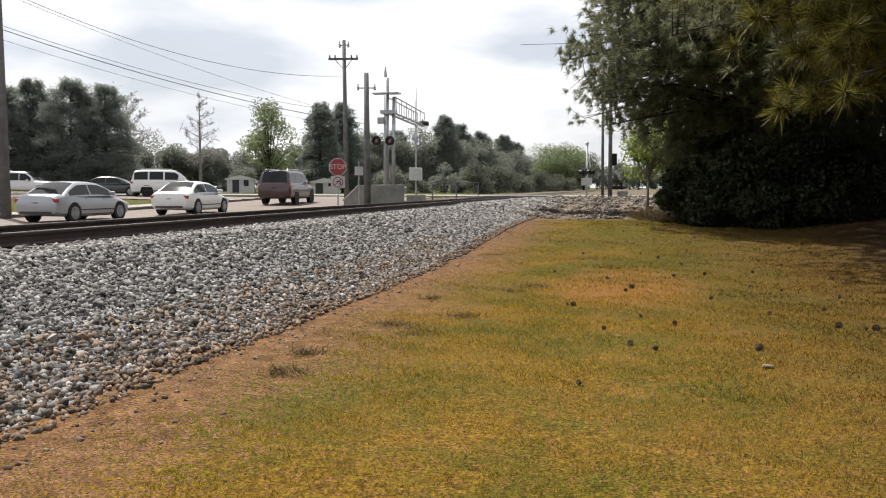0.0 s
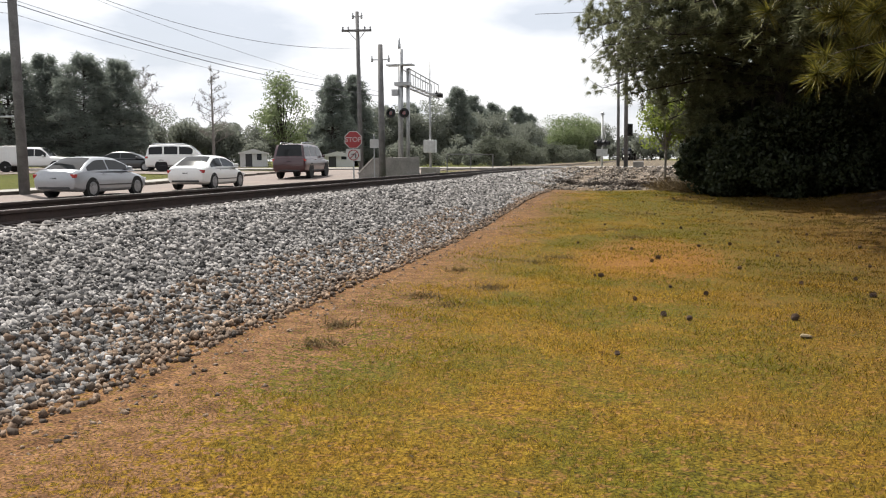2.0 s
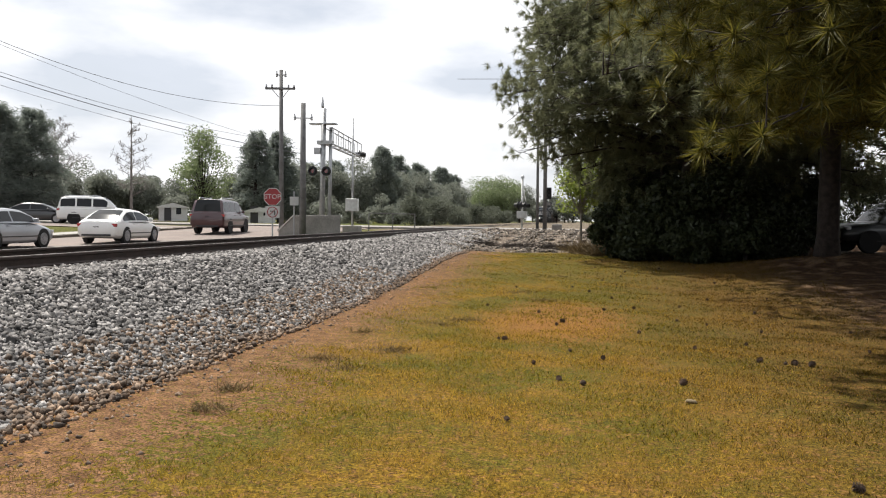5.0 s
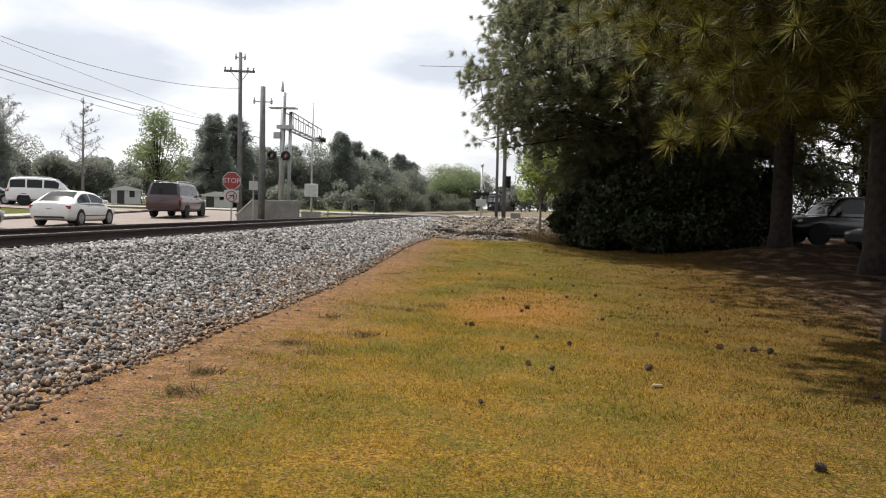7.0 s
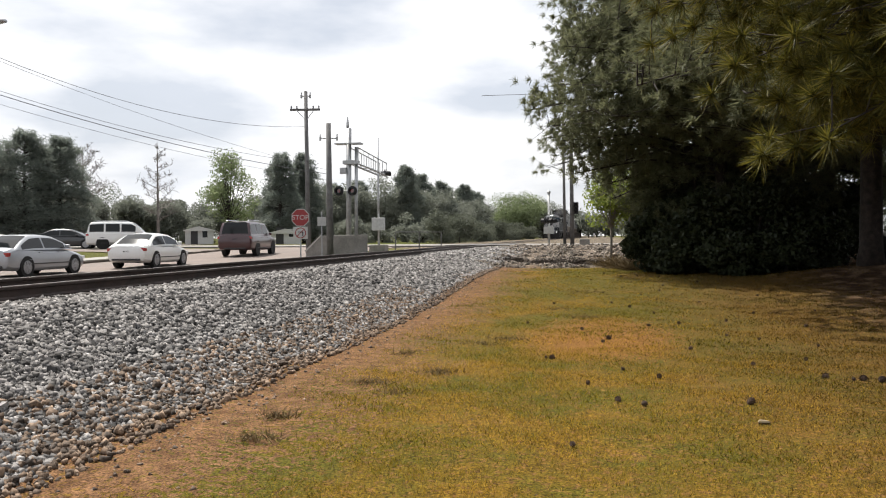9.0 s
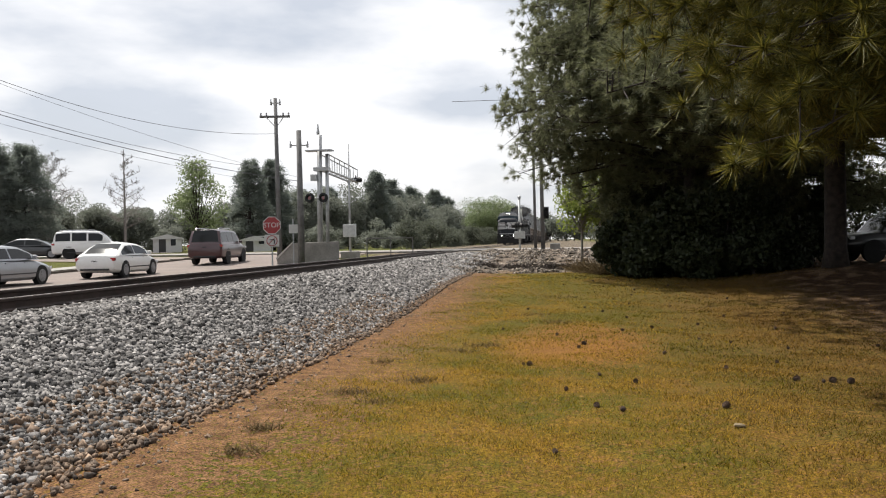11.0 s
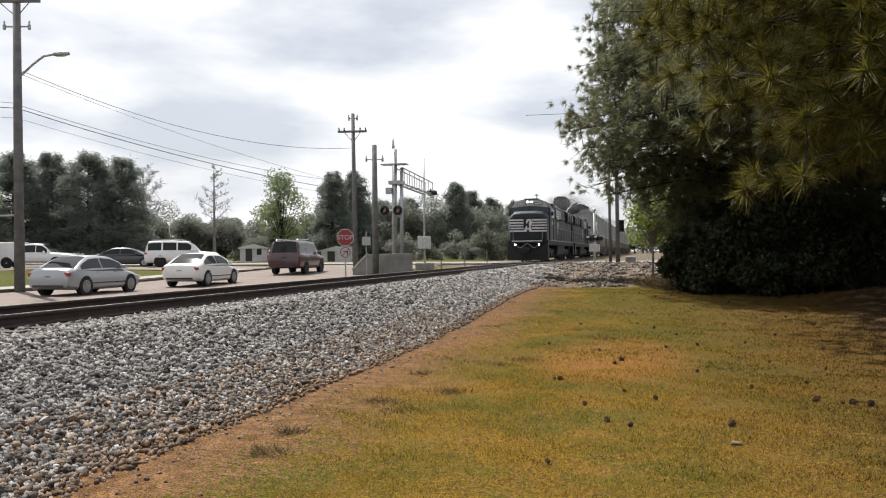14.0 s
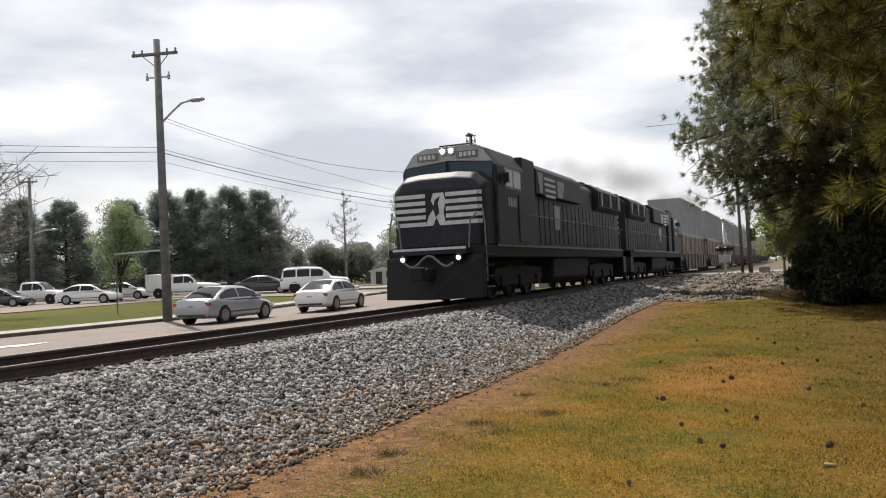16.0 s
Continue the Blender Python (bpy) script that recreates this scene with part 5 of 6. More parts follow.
wire((-24.0, 27.35, 9.25), (-16.3, 44.65, 7.95), 0.95, 0.016)
wire((-24.0, 27.35, 9.1), (-14.1, 41.9, 5.2), 0.35, 0.010)
wire((-24.2, 27.3, 7.9), (-16.2, 44.6, 5.9), 0.45, 0.014)
wire((-24.2, 27.3, 7.75), (-14.1, 41.9, 5.0), 0.40, 0.022)
wire((-24.2, 27.3, 7.35), (-14.1, 41.9, 4.7), 0.35, 0.010)
wire((-24.2, 27.2, 7.95), (-52, -14.0, 9.6), 0.9, 0.014)
wire((-24.2, 27.2, 7.75), (-52, -14.0, 9.2), 1.0, 0.022)
wire((-24.2, 27.2, 7.35), (-52, -14.0, 8.8), 0.9, 0.012)
wire((-7.0, 50.2, 10.28), (14.0, 54.0, 10.9), 0.05, 0.022)

# cantilever signal
sig = thing("cantilever_signal", "grey steel cantilever crossing signal with dark warning lamps", "crossing signal", pose(-13.65, 43.9, 0.75))


def lamp_pair(parent, c, half, turn):
    """Two round warning lamps with dark discs and hoods."""
    m = Matrix.Translation(c) @ pose(0, 0, 0, 0, 0, turn)
    Build().rod(m @ Vector((-half, 0, 0)), m @ Vector((half, 0, 0)), 0.035).make("lamp_bar", M_GALV, parent)
    for s in (-1, 1):
        p = m @ Vector((s * half, 0, 0))
        f = m.to_3x3() @ Vector((0, -1, 0))
        d = Build().rod(p + f * 0.08, p + f * 0.10, 0.27, n=18).make("disc", M_BLACK, parent)
        Build().rod(p - f * 0.15, p + f * 0.38, 0.13, 0.15, 14, False).make("hood", M_BLACK, d)
        Build().rod(p + f * 0.10, p + f * 0.12, 0.11, n=14).make("lens", M_TAIL, d)


Build().rod((0, 0, 0), (0, 0.25, 6.95), 0.15, 0.14, 14).make("mast", M_GALV, sig, smooth=True)
Build().rod((0.4, 0.1, 0), (0.4, 0.3, 5.9), 0.10, 0.10, 12).make("mast", M_GALV, sig, smooth=True)
Build().box(-0.75, 0.75, -0.1, 0.5, 6.05, 6.12).make("platform", M_GALV, sig)
Build().box(-0.3, 0.55, -0.05, 0.45, 4.95, 5.15).make("bracket_plate", M_GALV, sig)
truss = Build()
for x in (0.0, 0.45):
    truss.tube([(x, 0.3, 5.9), (x - 0.1, 7.1, 5.6)], 0.035).tube([(x, 0.3, 5.0), (x - 0.1, 7.1, 4.8)], 0.05)
    for i in range(7):
        y = 0.6 + i * 1.08
        truss.tube([(x - 0.01 * i, y, 5.0 - 0.03 * i), (x - 0.01 * i, y, 5.89 - 0.045 * i)], 0.022).tube([(x - 0.01 * i, y, 5.0 - 0.03 * i), (x - 0.01 * i, min(y + 1.1, 7.1), 4.98)], 0.022)
truss.make("arm", M_GALV, sig, "grey truss arm over the road")
for i in range(7):
    Build().tube([(0.0, 0.6 + i * 1.08, 5.0 - 0.03 * i), (0.45, 0.6 + i * 1.08, 5.0 - 0.03 * i)], 0.022).make("rung", M_GALV, sig)
lamp_pair(sig, Vector((-0.1, -0.1, 3.45)), 0.38, 5)
lamp_pair(sig, Vector((0.2, 7.2, 4.95)), 0.30, 95)
Build().lathe([(0.07, 6.95), (0.09, 7.05), (0.06, 7.3), (0.02, 7.55)], 12).make("bell", M_GALV, sig)
Build().box(-0.45, -0.1, -0.1, 0.15, 4.4, 4.75).make("junction_box", M_GALV, sig)
# signal on a slim mast beyond it
slim = thing("slim_mast", "slim grey mast with a silver equipment box", "mast", pose(-13.55, 50.0, 0.9))
Build().rod((0, 0, 0), (-0.1, 0.3, 7.0), 0.07, 0.05, 12).make("pole", M_GALV, slim, smooth=True)
Build().box(-0.38, 0.38, -0.3, 0.15, 1.15, 1.95).make("equipment_box", M_CABINET, slim, "silver equipment box", bevel=0.03)
Build().box(-0.5, 0.5, -0.5, 0.5, -0.2, 0.25).make("footing", M_CONC, slim, bevel=0.04)
fence = thing("guard_rail", "low grey pipe guard rail by the crossing", "guard rail", pose(-11.6, 52.0, 0.9))
Build().tube([(-1.0, -1.5, 1.05), (1.1, 3.0, 1.05)], 0.035).make("top_rail", M_POLE, fence)
for q in (0, 0.5, 1):
    Build().tube([(-1.0 + 2.1 * q, -1.5 + 4.5 * q, -0.2), (-1.0 + 2.1 * q, -1.5 + 4.5 * q, 1.05)], 0.035).make("post", M_POLE, fence)
# low concrete wing wall under the signal
wing = Build().slab([(-2.05, -0.3), (-2.05, 0.08), (-1.2, 0.95), (1.3, 1.0), (1.3, -0.3)], -0.14, 0.14)
wall_ob = wing.make("wing_wall", M_CONC, bevel=0.03)
wall_ob.matrix_world = pose(-13.75, 43.3, 0.78, 0, 0, 13)
tagged(wall_ob, "low weathered concrete wing wall with a sloping end", "wall")
Build().slab([(-2.08, 0.06), (-1.2, 0.95), (-1.2, 1.03), (-2.12, 0.14)], -0.19, 0.19).make("coping", mat("pale_coping", (0.55, 0.53, 0.50), 0.9), wall_ob)

# stop sign with a turn-ban sign below it
stop = thing("stop_sign", "red octagonal stop sign above a smaller sign", "road sign", pose(-12.86, 34.2, 0.6, 0, 0, 14))
Build().box(-0.03, 0.03, 0.0, 0.05, -0.3, 2.3).make("post", M_GALV, stop)
octo = [(0.38 / math.cos(math.pi / 8) * math.cos(math.pi / 8 + i * math.pi / 4), 1.91 + 0.38 / math.cos(math.pi / 8) * math.sin(math.pi / 8 + i * math.pi / 4)) for i in range(8)]
border = Build().slab(octo, -0.012, -0.004).make("border", M_SIGNWHITE, stop)
Build().slab([(x * 0.92, 1.91 + (z - 1.91) * 0.92) for x, z in octo], -0.018, -0.0125).make("plate", M_SIGNRED, stop, "red octagonal plate")


def lettering(text, size, material, parent, m, name="lettering"):
    cu = bpy.data.curves.new(name, "FONT")
    cu.body, cu.size, cu.align_x, cu.align_y, cu.extrude = text, size, "CENTER", "CENTER", 0.002
    tmp = new(name, cu)
    me = bpy.data.meshes.new_from_object(tmp.evaluated_get(bpy.context.evaluated_depsgraph_get()))
    bpy.data.objects.remove(tmp)
    me.materials.clear()
    me.materials.append(material)
    ob = new(name, me)
    ob.parent = parent
    ob.matrix_local = m
    return ob


lettering("STOP", 0.30, M_SIGNWHITE, stop, pose(0, -0.022, 1.91, 90, 0, 0))
Build().box(-0.31, 0.31, -0.012, -0.004, 0.98, 1.50).make("small_plate", M_SIGNWHITE, stop, "white turn-ban sign plate", bevel=0.02)
ring_pts = [(0.22 * math.cos(i * math.tau / 24), -0.016, 1.24 + 0.22 * math.sin(i * math.tau / 24)) for i in range(25)]
Build().tube(ring_pts, 0.02).make("red_ring", M_SIGNRED, stop)
Build().tube([(0.10, -0.016, 1.10), (0.10, -0.016, 1.28), (-0.10, -0.016, 1.28)], 0.022).make("arrow_mark", M_BLACK, stop)
Build().tube([(-0.15, -0.018, 1.09), (0.15, -0.018, 1.39)], 0.018).make("red_bar", M_SIGNRED, stop)
side = thing("road_sign", "small white road sign seen on a thin post", "road sign", pose(-12.5, 36.0, 0.62, 0, 0, 30))
Build().box(-0.025, 0.025, 0, 0.04, -0.3, 2.2).make("post", M_GALV, side)
Build().box(-0.2, 0.2, -0.014, -0.002, 1.55, 1.95).make("plate", M_SIGNWHITE, side)

# far side crossing signal
xs = thing("crossing_signal", "silver crossing signal mast with crossbuck and dark lamps", "crossing signal", pose(-3.3, 56.6, 0.92))
Build().rod((0, 0, 0), (0, 0, 3.6), 0.075, n=12).make("mast", M_CABINET, xs, smooth=True)
Build().lathe([(0.03, 3.6), (0.13, 3.62), (0.12, 3.75), (0.05, 3.82)], 12).make("bell", M_GALV, xs)
for s in (-1, 1):
    blade = Build().box(-0.5, 0.5, -0.02, 0.0, -0.09, 0.115, Matrix.Translation((0.10 + 0.03 * s, 0, 2.45)) @ pose(0, 0, 0, 0, 0, 78) @ pose(0, 0, 0, 0, 45 * s, 0))
    blade.make("crossbuck_blade", M_SIGNWHITE, xs)
lamp_pair(xs, Vector((0, -0.05, 1.75)), 0.38, 250)
lamp_pair(xs, Vector((0, -0.05, 1.75)), 0.38, 70)
Build().box(-0.35, 0.35, -0.25, 0.25, 0.85, 1.35).make("gate_mechanism", M_CABINET, xs, "silver gate mechanism", bevel=0.03)
Build().box(-0.45, 0.45, -0.45, 0.45, -0.2, 0.12).make("footing", M_CONC, xs, bevel=0.03)
head = thing("traffic_signal", "black signal head bracketed to the timber pole", "signal", pose(-1.45, 56.2, 3.5))
Build().box(-0.16, 0.16, -0.12, 0.12, -0.4, 0.4).make("housing", M_BLACK, head, bevel=0.03)
for i in range(3):
    Build().rod((0, -0.12, 0.26 - i * 0.26), (0, -0.30, 0.26 - i * 0.26), 0.10, 0.11, 12, False).make("hood", M_BLACK, head)
Build().tube([(0, 0, 0), (-0.3, 0.1, 0)], 0.04).make("bracket", M_BLACK, head)
cab = thing("relay_cabinet", "small pale equipment cabinet by the crossing", "cabinet", pose(-0.9, 56.9, 0.92))
Build().box(-0.35, 0.35, -0.25, 0.25, 0, 0.5).make("body", M_CONC, cab, bevel=0.06)
Build().box(-0.3, 0.3, -0.27, -0.25, 0.06, 0.42).make("door", M_CONC, cab, bevel=0.01)

# horizontal bar on a post in the grass strip
bar = thing("height_bar", "thin pale bar on a slim post at the grass strip", "barrier", pose(-30.8, 31.1, 0.8))
Build().tube([(0, 0, -0.3), (0, 0, 2.75)], 0.03).make("post", M_POLE, bar)
Build().tube([(-0.1, 0, 2.82), (2.5, 1.1, 2.95)], 0.05).make("bar", M_GALV, bar)


def small_building(x, y, w, d, h, rz, label, wall_m, roof_m):
    t = thing("shed", label, "building", pose(x, y, 0.75, 0, 0, rz))
    Build().box(-w / 2, w / 2, -d / 2, d / 2, 0, h).make("wall", wall_m, t)
    Build().slab([(-w / 2 - 0.2, h), (w / 2 + 0.2, h), (w / 2 + 0.2, h + 0.1), (0, h + 0.55), (-w / 2 - 0.2, h + 0.1)], -d / 2 - 0.2, d / 2 + 0.2).make("roof", roof_m, t)
    Build().box(-w * 0.3, -w * 0.05, -d / 2 - 0.03, -d / 2, 0, 2.0).make("door", M_TRIM, t)
    wnd = Build().box(w * 0.1, w * 0.32, -d / 2 - 0.03, -d / 2, 0.9, 1.8).make("window", M_SIGNWHITE, t)
    Build().box(w * 0.12, w * 0.30, -d / 2 - 0.04, -d / 2 - 0.03, 0.98, 1.72).make("pane", M_GLASS, wnd)
    return t


small_building(-44.5, 87.0, 3.0, 3.0, 1.7, 25, "small white shed beyond the street", M_SIGNWHITE, M_SIGNWHITE)
small_building(-33.2, 84.5, 3.2, 4.0, 1.3, 20, "low white trailer beyond the waiting cars", M_SIGNWHITE, M_SIGNWHITE)
small_building(-23.8, 185.0, 3.4, 3.0, 3.6, 10, "distant white-roofed building among the trees", M_SIGNWHITE, M_SIGNWHITE)


# ---- grass, cones, stones ----
def tint_mat(name, straw, green, mixes=(0.42, 0.60)):
    """Blades of grass: straw or green by the same broad patches as the turf, each blade a little different."""
    m = bpy.data.materials.new(name)
    m.use_nodes = True
    n, l = m.node_tree.nodes, m.node_tree.links
    p = n["Principled BSDF"]
    p.inputs["Roughness"].default_value = 0.9
    p.inputs["Specular IOR Level"].default_value = 0.15
    co, no = n.new("ShaderNodeTexCoord"), n.new("ShaderNodeTexNoise")
    no.inputs["Scale"].default_value, no.inputs["Detail"].default_value = 0.45, 4
    l.new(co.outputs["Object"], no.inputs["Vector"])
    g = n.new("ShaderNodeNewGeometry")
    ad = n.new("ShaderNodeMath")
    ad.operation = "MULTIPLY_ADD"
    l.new(g.outputs["Random Per Island"], ad.inputs[0])
    ad.inputs[1].default_value = 0.22
    sb = n.new("ShaderNodeMath")
    sb.operation = "SUBTRACT"
    l.new(no.outputs["Fac"], sb.inputs[0])
    sb.inputs[1].default_value = 0.11
    l.new(sb.outputs[0], ad.inputs[2])
    mr = n.new("ShaderNodeMapRange")
    mr.inputs[1].default_value, mr.inputs[2].default_value = mixes
    l.new(ad.outputs[0], mr.inputs[0])
    mx = n.new("ShaderNodeMix")
    mx.data_type = "RGBA"
    mx.inputs[6].default_value, mx.inputs[7].default_value = (*straw, 1), (*green, 1)
    l.new(mr.outputs[0], mx.inputs[0])
    hs, vr = n.new("ShaderNodeHueSaturation"), n.new("ShaderNodeMapRange")
    wn2 = n.new("ShaderNodeTexWhiteNoise")
    wn2.noise_dimensions = "1D"
    l.new(g.outputs["Random Per Island"], wn2.inputs["W"])
    l.new(wn2.outputs["Value"], vr.inputs[0])
    vr.inputs[3].default_value, vr.inputs[4].default_value = 0.25, 2.05
    l.new(mx.outputs[2], hs.inputs["Color"])
    l.new(vr.outputs[0], hs.inputs["Value"])
    l.new(hs.outputs["Color"], p.inputs["Base Color"])
    t, ms = n.new("ShaderNodeBsdfTranslucent"), n.new("ShaderNodeMixShader")
    l.new(hs.outputs["Color"], t.inputs["Color"])
    ms.inputs[0].default_value = 0.4
    l.new(p.outputs[0], ms.inputs[1])
    l.new(t.outputs[0], ms.inputs[2])
    l.new(ms.outputs[0], n["Material Output"].inputs["Surface"])
    return m


def grass_field():
    rng = np.random.default_rng(77)
    zones = ((1.5, 6, 150000, 0.034, 0.0042), (6, 12, 140000, 0.036, 0.0065), (12, 20, 80000, 0.036, 0.010), (20, 31, 45000, 0.036, 0.016))
    co = []
    for y0, y1, n, ln, wd in zones:
        y = rng.uniform(y0, y1, n)
        x = rng.uniform(-3.4, 8.0, n)
        keep = (x > -2.3 + 0.45 * np.sin(y * 1.3) + 0.3 * np.sin(y * 3.7 + 1.0) - 1.6 * rng.random(n) ** 2) & (x < 4.2 + y * 0.1 + rng.normal(size=n) * 0.6) & (x < 1.0 + 0.75 * y)
        clump = np.sin(x * 3.1 + 1.3 * np.sin(y * 2.3)) * np.sin(y * 2.7 + x) + rng.normal(size=n) * 0.6
        keep &= clump > -0.45
        x, y = x[keep], y[keep]
        c = np.stack([x, y, ground_z(x, y) + lumps(x, y) - 0.004], -1)
        d = rng.normal(size=c.shape) * 0.55
        d[:, 2] = 0.55 + 0.5 * rng.random(len(c))
        d /= np.linalg.norm(d, axis=1, keepdims=True)
        co.append(blades(c, d, ln * rng.uniform(0.5, 1.5, len(c)), np.full(len(c), wd), rng))
    co = np.concatenate(co).reshape(-1, 3, 3)
    # Right-hand blades: needle brown, darkened further to carry the lens vignette.
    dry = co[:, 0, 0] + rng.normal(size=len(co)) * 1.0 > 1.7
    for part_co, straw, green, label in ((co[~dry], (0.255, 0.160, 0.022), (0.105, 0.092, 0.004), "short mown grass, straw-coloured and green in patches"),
                                         (co[dry], (0.092, 0.052, 0.007), (0.050, 0.038, 0.003), "thin mown grass browned by pine needles and darkened for the vignette")):
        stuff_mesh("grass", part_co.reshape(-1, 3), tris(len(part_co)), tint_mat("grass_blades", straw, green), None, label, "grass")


grass_field()


def weed(x, y, r, n, seed, label="low brown tuft of dead grass on the clay"):
    rng = np.random.default_rng(seed)
    c = np.stack([rng.normal(size=n) * r, rng.normal(size=n) * r * 0.7, np.zeros(n)], -1)
    d = np.stack([rng.normal(size=n), rng.normal(size=n), 0.4 + rng.random(n)], -1)
    d /= np.linalg.norm(d, axis=1, keepdims=True)
    ob = stuff_mesh("grass_tuft", blades(c, d, rng.uniform(0.05, 0.14, n), np.full(n, 0.009), rng), tris(n), M_WEED, None, label, "grass tuft")
    ob.matrix_world = pose(x, y, gz(x, y))


M_WEED = mat("dry_weed", (0.16, 0.11, 0.045), 0.95, vary=0.4, scale=20, random_vary=0.4, island=True)
for i, (x, y, r) in enumerate(((-2.65, 8.8, 0.16), (-2.2, 8.2, 0.12), (-2.0, 9.6, 0.12), (-1.9, 12.2, 0.16), (-0.9, 17.5, 0.25), (-0.4, 16.3, 0.25), (-2.9, 6.2, 0.12), (-1.55, 12.9, 0.15), (-2.75, 11.0, 0.1), (-0.6, 21.0, 0.3), (-3.0, 7.0, 0.1))):
    weed(x, y, r, 150, 300 + i)

# dark tufts (shaded overhangs, debris) and dry weeds on the bank below the crossing
M_BANK_DARK = mat("dark_bank_tufts", (0.040, 0.028, 0.020), 0.95, vary=0.4, scale=12, random_vary=0.5, island=True)


def brush(x, y, r, n, length, material, label, seed):
    rng = np.random.default_rng(seed)
    c = np.stack([rng.normal(size=n) * r, rng.normal(size=n) * r * 0.5, rng.random(n) * 0.06], -1)
    d = np.stack([rng.normal(size=n), rng.normal(size=n) * 0.6, 0.15 + rng.random(n) * 0.8], -1)
    d /= np.linalg.norm(d, axis=1, keepdims=True)
    ob = stuff_mesh("brush", blades(c, d, length * rng.uniform(0.4, 1.2, n), np.full(n, 0.022), rng), tris(n), material, None, label, "brush")
    ob.matrix_world = pose(x, y, max(gz(x, y), float(bed_z(np.array(x), np.array(y)))))


for i, (x, y, r) in enumerate(((-4.2, 38.0, 0.35), (-3.7, 36.6, 0.30), (-1.7, 35.2, 0.45), (-0.9, 34.6, 0.40), (-0.3, 35.6, 0.40), (-2.4, 36.2, 0.30), (-1.2, 36.8, 0.35))):
    brush(x, y, r, 420, 0.32, M_BANK_DARK, "dark tufts for shaded overhangs and debris on the stony bank", 400 + i)
for i, (x, y, r) in enumerate(((0.55, 31.6, 0.22), (0.9, 30.6, 0.25), (0.35, 33.0, 0.25), (1.2, 29.6, 0.2))):
    brush(x, y, r, 300, 0.75, M_WEED, "tall dry straw-brown weeds at the edge of the shrubs", 420 + i)

# pine cones
M_CONE = mat("pine_cone", (0.075, 0.045, 0.030), 0.9, vary=0.4, scale=30, random_vary=0.35)


def cone_mesh():
    b = Build()
    b.lathe([(0.004, 0.0), (0.020, 0.012), (0.026, 0.035), (0.018, 0.065), (0.004, 0.085)], 10)
    for i in range(46):
        u = i / 46
        a = i * 2.39996
        r = 0.024 * math.sin(math.pi * (0.12 + 0.82 * u)) + 0.004
        z = 0.006 + u * 0.078
        o = Vector((math.cos(a), math.sin(a), 0))
        s = Vector((-o.y, o.x, 0)) * 0.010
        p = o * r + Vector((0, 0, z))
        q = o * (r + 0.017) + Vector((0, 0, z + 0.009))
        b.add([p - s, p + s, q + s * 0.7, q - s * 0.7, p + Vector((0, 0, 0.006))], [(0, 1, 2, 3), (4, 3, 2), (4, 0, 3), (4, 2, 1)])
    return b


cone0 = cone_mesh().make("pine_cone", M_CONE, fix=False)
tagged(cone0, "dry dark-brown open pine cone lying on the grass", "pine cone", "pine cones on the grass")
spots = [(0.04, 13.03), (1.28, 8.1), (1.95, 5.05), (-0.73, 10.96), (2.37, 9.77), (2.74, 9.66), (2.90, 9.58), (-0.82, 11.0), (1.33, 15.44), (2.62, 9.6), (-0.05, 12.6), (0.15, 10.2), (-0.25, 9.1), (0.05, 8.2), (0.30, 8.0),
         (1.9, 13.6), (2.3, 13.2), (3.0, 12.6), (0.5, 22.0), (0.9, 20.5), (1.2, 19.4), (0.2, 18.8), (-0.3, 24.0), (0.6, 25.5), (1.6, 22.5), (2.1, 19.0), (2.9, 17.0), (3.4, 15.0), (1.0, 17.2), (0.55, 18.0),
         (-0.35, 6.3), (3.4, 8.2), (3.2, 7.3), (2.5, 11.2), (1.75, 10.6), (0.55, 9.6), (-0.4, 14.2), (1.15, 11.9), (0.75, 14.9), (2.2, 15.8), (-1.4, 15.2),
         (-1.1, 18.6), (0.1, 27.0), (1.1, 26.0), (1.7, 25.2), (2.6, 23.6), (3.6, 20.4), (4.2, 17.6), (4.4, 13.0), (4.0, 11.0), (0.0, 21.0), (0.8, 23.4), (1.4, 21.2)]
rc = random.Random(12)
for i, (x, y) in enumerate(spots):
    m = pose(x, y, gz(x, y) + float(lumps(np.array(x), np.array(y))) + 0.027, rc.uniform(60, 110), rc.uniform(-30, 30), rc.uniform(0, 360)) @ Matrix.Translation((0, 0, -0.04)) @ Matrix.Scale(0.92 if i < 7 else rc.uniform(0.45, 0.75), 4)
    if i == 0:
        cone0.matrix_world = m
    else:
        copy_thing(cone0, m).scale = m.to_scale()
chip = Build().add([(-0.06, -0.02, 0), (0.05, -0.03, 0), (0.07, 0.02, 0), (-0.03, 0.035, 0), (-0.05, -0.015, 0.012), (0.045, -0.02, 0.016), (0.05, 0.012, 0.012), (-0.02, 0.025, 0.02)],
                   [(3, 2, 1, 0), (4, 5, 6, 7), (0, 1, 5, 4), (1, 2, 6, 5), (2, 3, 7, 6), (3, 0, 4, 7)]).make("wood_chip", mat("pale_wood_chip", (0.25, 0.19, 0.11), 0.9))
tagged(chip, "pale flake of bark lying on the grass", "wood chip")
chip.matrix_world = pose(1.25, 7.35, gz(1.25, 7.35) + 0.02, 4, 3, 20)


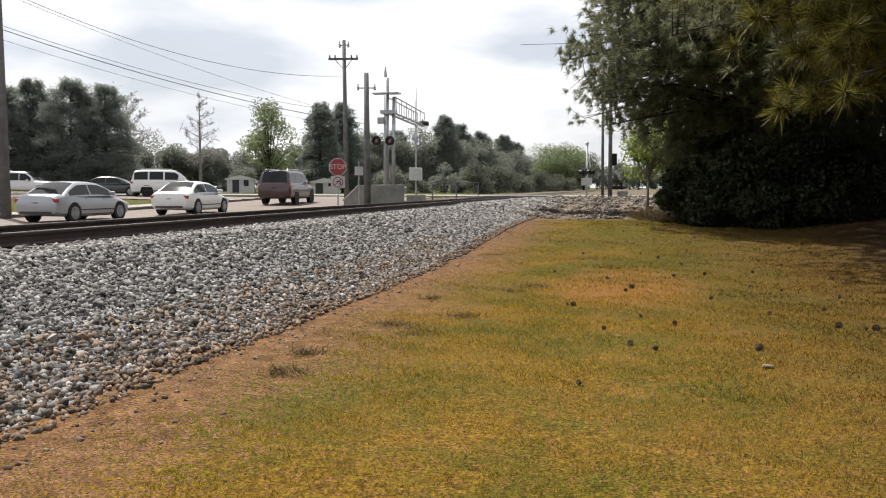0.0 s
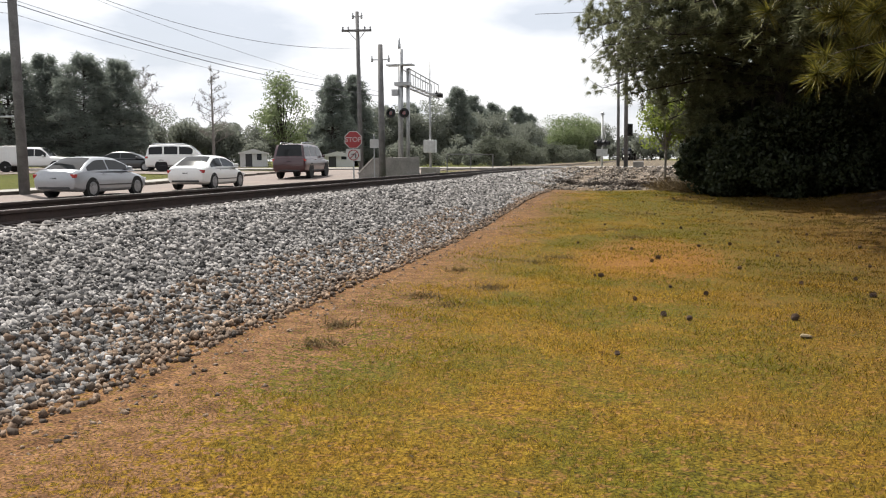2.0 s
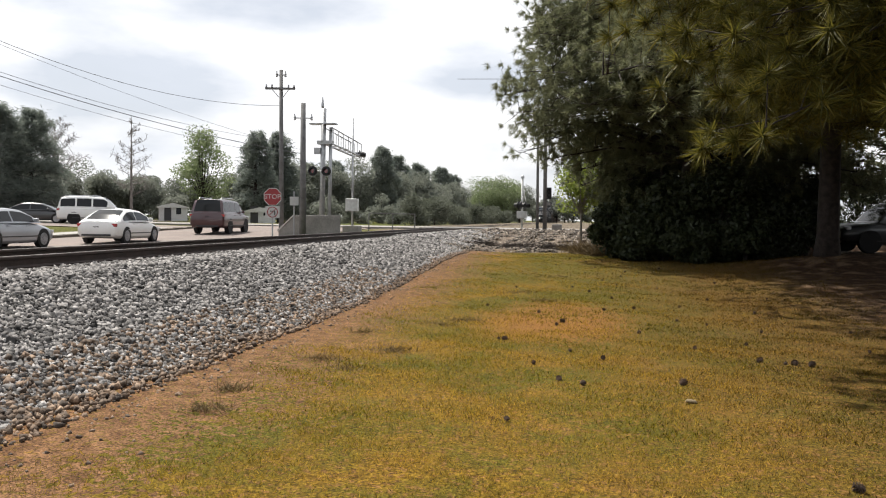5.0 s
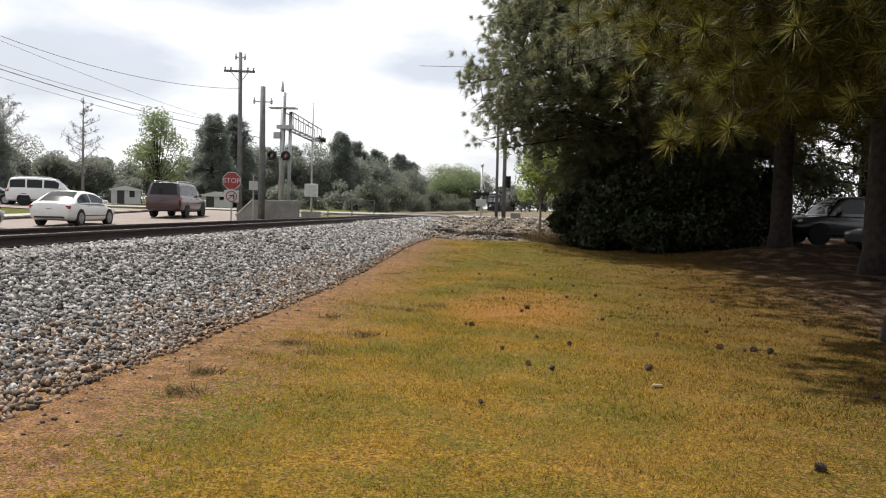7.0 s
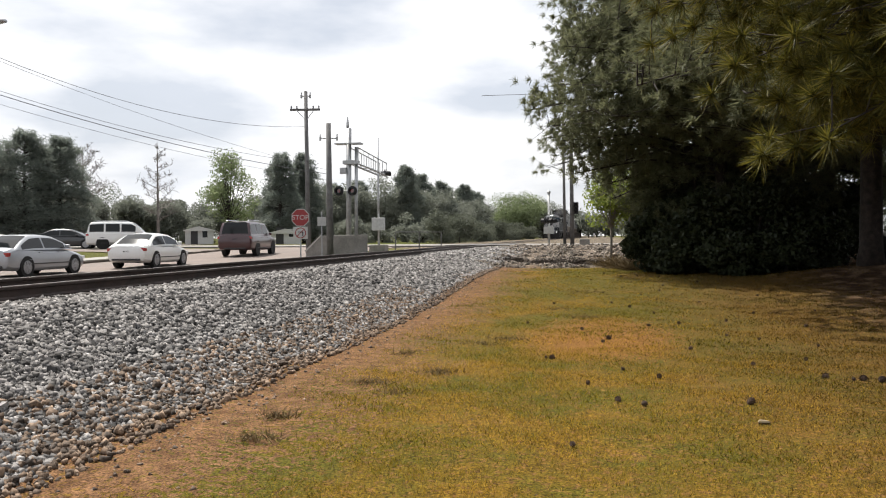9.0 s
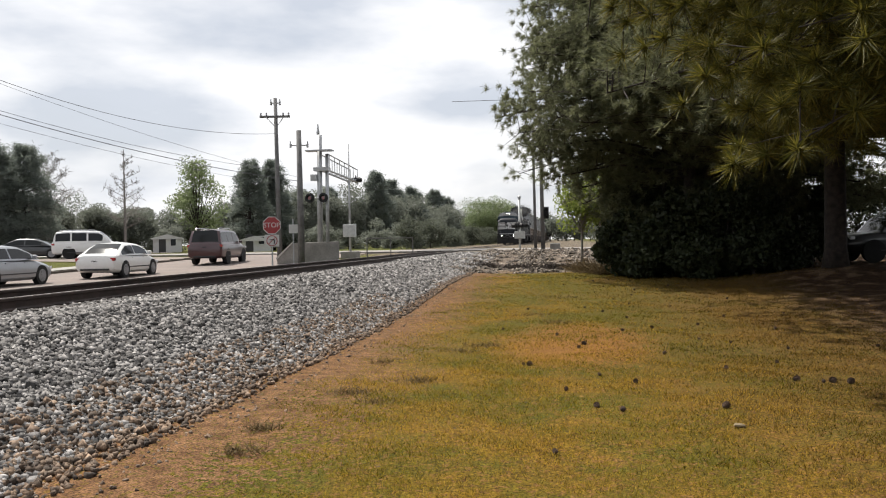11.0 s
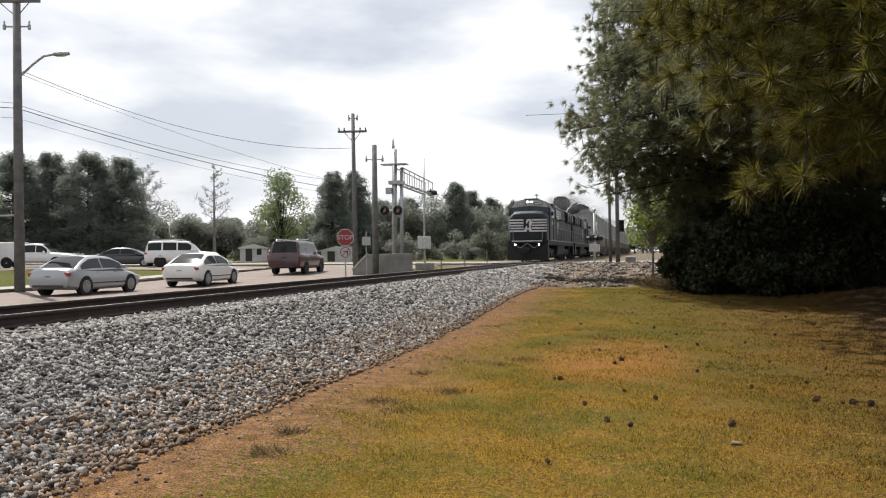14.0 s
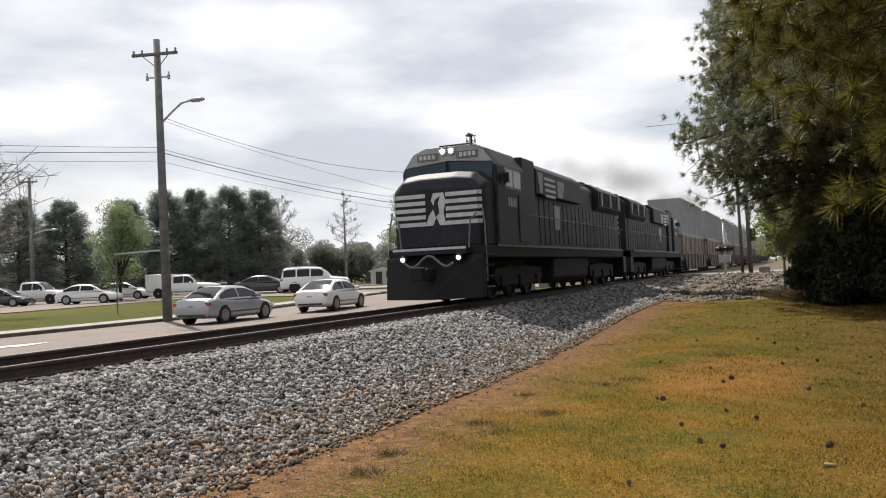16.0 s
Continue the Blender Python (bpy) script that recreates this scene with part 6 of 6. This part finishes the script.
# needle and leaf litter
def litter():
    rng = np.random.default_rng(31)
    n = 900
    y = 2.5 + 26 * rng.random(n) ** 1.3
    x = rng.uniform(-3.2, 5.0, n)
    c = np.stack([x, y, ground_z(x, y) + lumps(x, y) + 0.022], -1)
    u, v = rand_dirs(n, rng), rand_dirs(n, rng)
    u[:, 2] *= 0.3
    v[:, 2] *= 0.3
    s = rng.uniform(0.010, 0.030, (n, 1)) * (0.7 + 0.03 * y[:, None])
    co = np.stack([c - u * s, c + v * s * 0.5, c + u * s, c - v * s * 0.5], 1).reshape(-1, 3)
    stuff_mesh("leaf_litter", co, np.arange(4 * n).reshape(-1, 4), mat("dead_leaf", (0.055, 0.035, 0.022), 0.95, vary=0.3, random_vary=0.5, island=True), None, "scattered dark dead leaves and bark flakes on the grass", "leaf litter")


litter()


# ballast stones
def stones(n, xr, yr, size, seed, zfun, warm=0.0):
    """Angular stones: jittered eight-cornered blocks."""
    rng = np.random.default_rng(seed)
    x, y = rng.uniform(*xr, n), rng.uniform(*yr, n)
    z = zfun(x, y)
    cube = np.array([(a, b, c) for c in (-1, 1) for b in (-1, 1) for a in (-1, 1)], float) * 0.5
    s = size * rng.uniform(0.55, 1.35, (n, 1, 1)) * rng.uniform(0.55, 1.15, (n, 1, 3))
    v = cube[None] * (1 + rng.normal(size=(n, 8, 3)) * 0.22) * s
    q = rng.normal(size=(n, 4))
    q /= np.linalg.norm(q, axis=1, keepdims=True)
    w, a, b, c = q.T
    r = np.stack([np.stack([1 - 2 * (b * b + c * c), 2 * (a * b - c * w), 2 * (a * c + b * w)], -1), np.stack([2 * (a * b + c * w), 1 - 2 * (a * a + c * c), 2 * (b * c - a * w)], -1),
                  np.stack([2 * (a * c - b * w), 2 * (b * c + a * w), 1 - 2 * (a * a + b * b)], -1)], 1)
    v = np.einsum("nij,nkj->nki", r, v) + np.stack([x, y, z + size * rng.uniform(-0.25, 0.50, n)], -1)[:, None]
    f = np.array([(0, 2, 3, 1), (4, 5, 7, 6), (0, 1, 5, 4), (2, 6, 7, 3), (0, 4, 6, 2), (1, 3, 7, 5)])
    fs = (np.arange(n)[:, None, None] * 8 + f[None]).reshape(-1, 4)
    return v.reshape(-1, 3), fs


def ballast(parts, name, material, label):
    co, fs, k = [], [], 0
    for v, f in parts:
        co.append(v)
        fs.append(f + k)
        k += len(v)
    ob = stuff_mesh(name, np.concatenate(co), np.concatenate(fs), material, ballast_bed, label)
    return ob


ballast([stones(19000, (-6.6, -3.88), (2.5, 8), 0.048, 1, bed_z), stones(25000, (-7.0, -3.90), (8, 18), 0.055, 2, bed_z), stones(20000, (-7.2, -3.90), (18, 34), 0.072, 3, bed_z),
         stones(9000, (-7.4, -4.1), (34, 57), 0.11, 4, bed_z), stones(10000, (-7.55, -6.4), (2, 34), 0.058, 5, lambda x, y: bed_z(x, y) - 0.015)],
        "ballast_stones", M_BALLAST, "grey angular crushed stones of the ballast")
M_OILY = mat("oily_ballast_stone", (0.070, 0.060, 0.053), 0.9, vary=0.4, scale=8, random_vary=0.7, island=True, second=(0.035, 0.030, 0.027))
ballast([stones(3500, (-9.0, -7.75), (4, 40), 0.07, 6, bed_z), stones(3000, (-12, -9.3), (4, 40), 0.08, 7, bed_z)], "oily_stones", M_OILY, "dark oil-stained stones between the rails")
M_WARM = mat("clay_stained_stone", (0.165, 0.115, 0.078), 0.9, vary=0.4, scale=8, random_vary=0.75, island=True, second=(0.07, 0.045, 0.03))


def toe_z(x, y):
    return np.maximum(bed_z(x, y), right_z(x, y) + lumps(x, y) - 0.01)


rt_ = np.random.default_rng(5)
ballast([stones(6500, (-4.5, -3.72), (2, 34), 0.042, 11, lambda x, y: toe_z(x, y) + 0.012), stones(4200, (-4.9, -4.0), (2, 20), 0.048, 15, lambda x, y: toe_z(x, y) + 0.02), stones(1100, (-3.8, -3.35), (2, 30), 0.026, 12, toe_z), stones(160, (-3.4, -2.2), (2, 26), 0.024, 13, toe_z)],
        "toe_stones", M_WARM, "clay-stained stones at the foot of the ballast")
def bank_z(x, y):
    return np.maximum(right_z(x, y), bed_z(x, y)) - 0.03 + 0.09 * np.sin(x * 2.3 + y) * np.sin(y * 0.9) + 0.05 * np.sin(x * 5.1 - y * 2.2)


M_RIP = mat("rubble", (0.190, 0.160, 0.130), 0.9, vary=0.5, scale=3, random_vary=0.85, island=True, second=(0.06, 0.045, 0.034))
ballast([stones(5200, (-5.5, 1.3), (31.5, 40), 0.075, 14, bank_z), stones(5200, (-5.5, 1.9), (38, 56.5), 0.10, 16, bank_z)], "bank_rubble", M_RIP, "grey-brown broken stone on the bank below the crossing")
# single stones of the nearest stretch
stone_meshes = []
for i in range(8):
    v, f = stones(1, (0, 1e-6), (0, 1e-6), 0.056, 50 + i, lambda x, y: x * 0)
    me = bpy.data.meshes.new("stone")
    me.from_pydata([tuple(p) for p in v], [], [tuple(int(q) for q in g) for g in f])
    me.materials.append(M_BALLAST_PIECE)
    stone_meshes.append(me)
rs = random.Random(9)
for i in range(280):
    x, y = rs.uniform(-6.0, -4.2), rs.uniform(3.6, 9.0)
    o = new("stone", stone_meshes[i % 8])
    o.parent = ballast_bed
    o.matrix_world = pose(x, y, float(bed_z(np.array(x), np.array(y))) + 0.02, rs.uniform(0, 360), rs.uniform(0, 360), rs.uniform(0, 360))


# ---- movement: the train comes up the track at a steady pace ----
def motions():
    front, speed = 334.5, 19.66
    for ob, back, turn in TRAIN:
        walk(ob, [(t, pose(TRACK_X, front - speed * t + back, RAIL_TOP, 0, 0, turn)) for t in (0, 8, 16)])
    for ob, back, up in OVER:
        walk(ob, [(t, pose(TRACK_X, front - speed * t + back, RAIL_TOP + up)) for t in (0, 8, 16)])


motions()
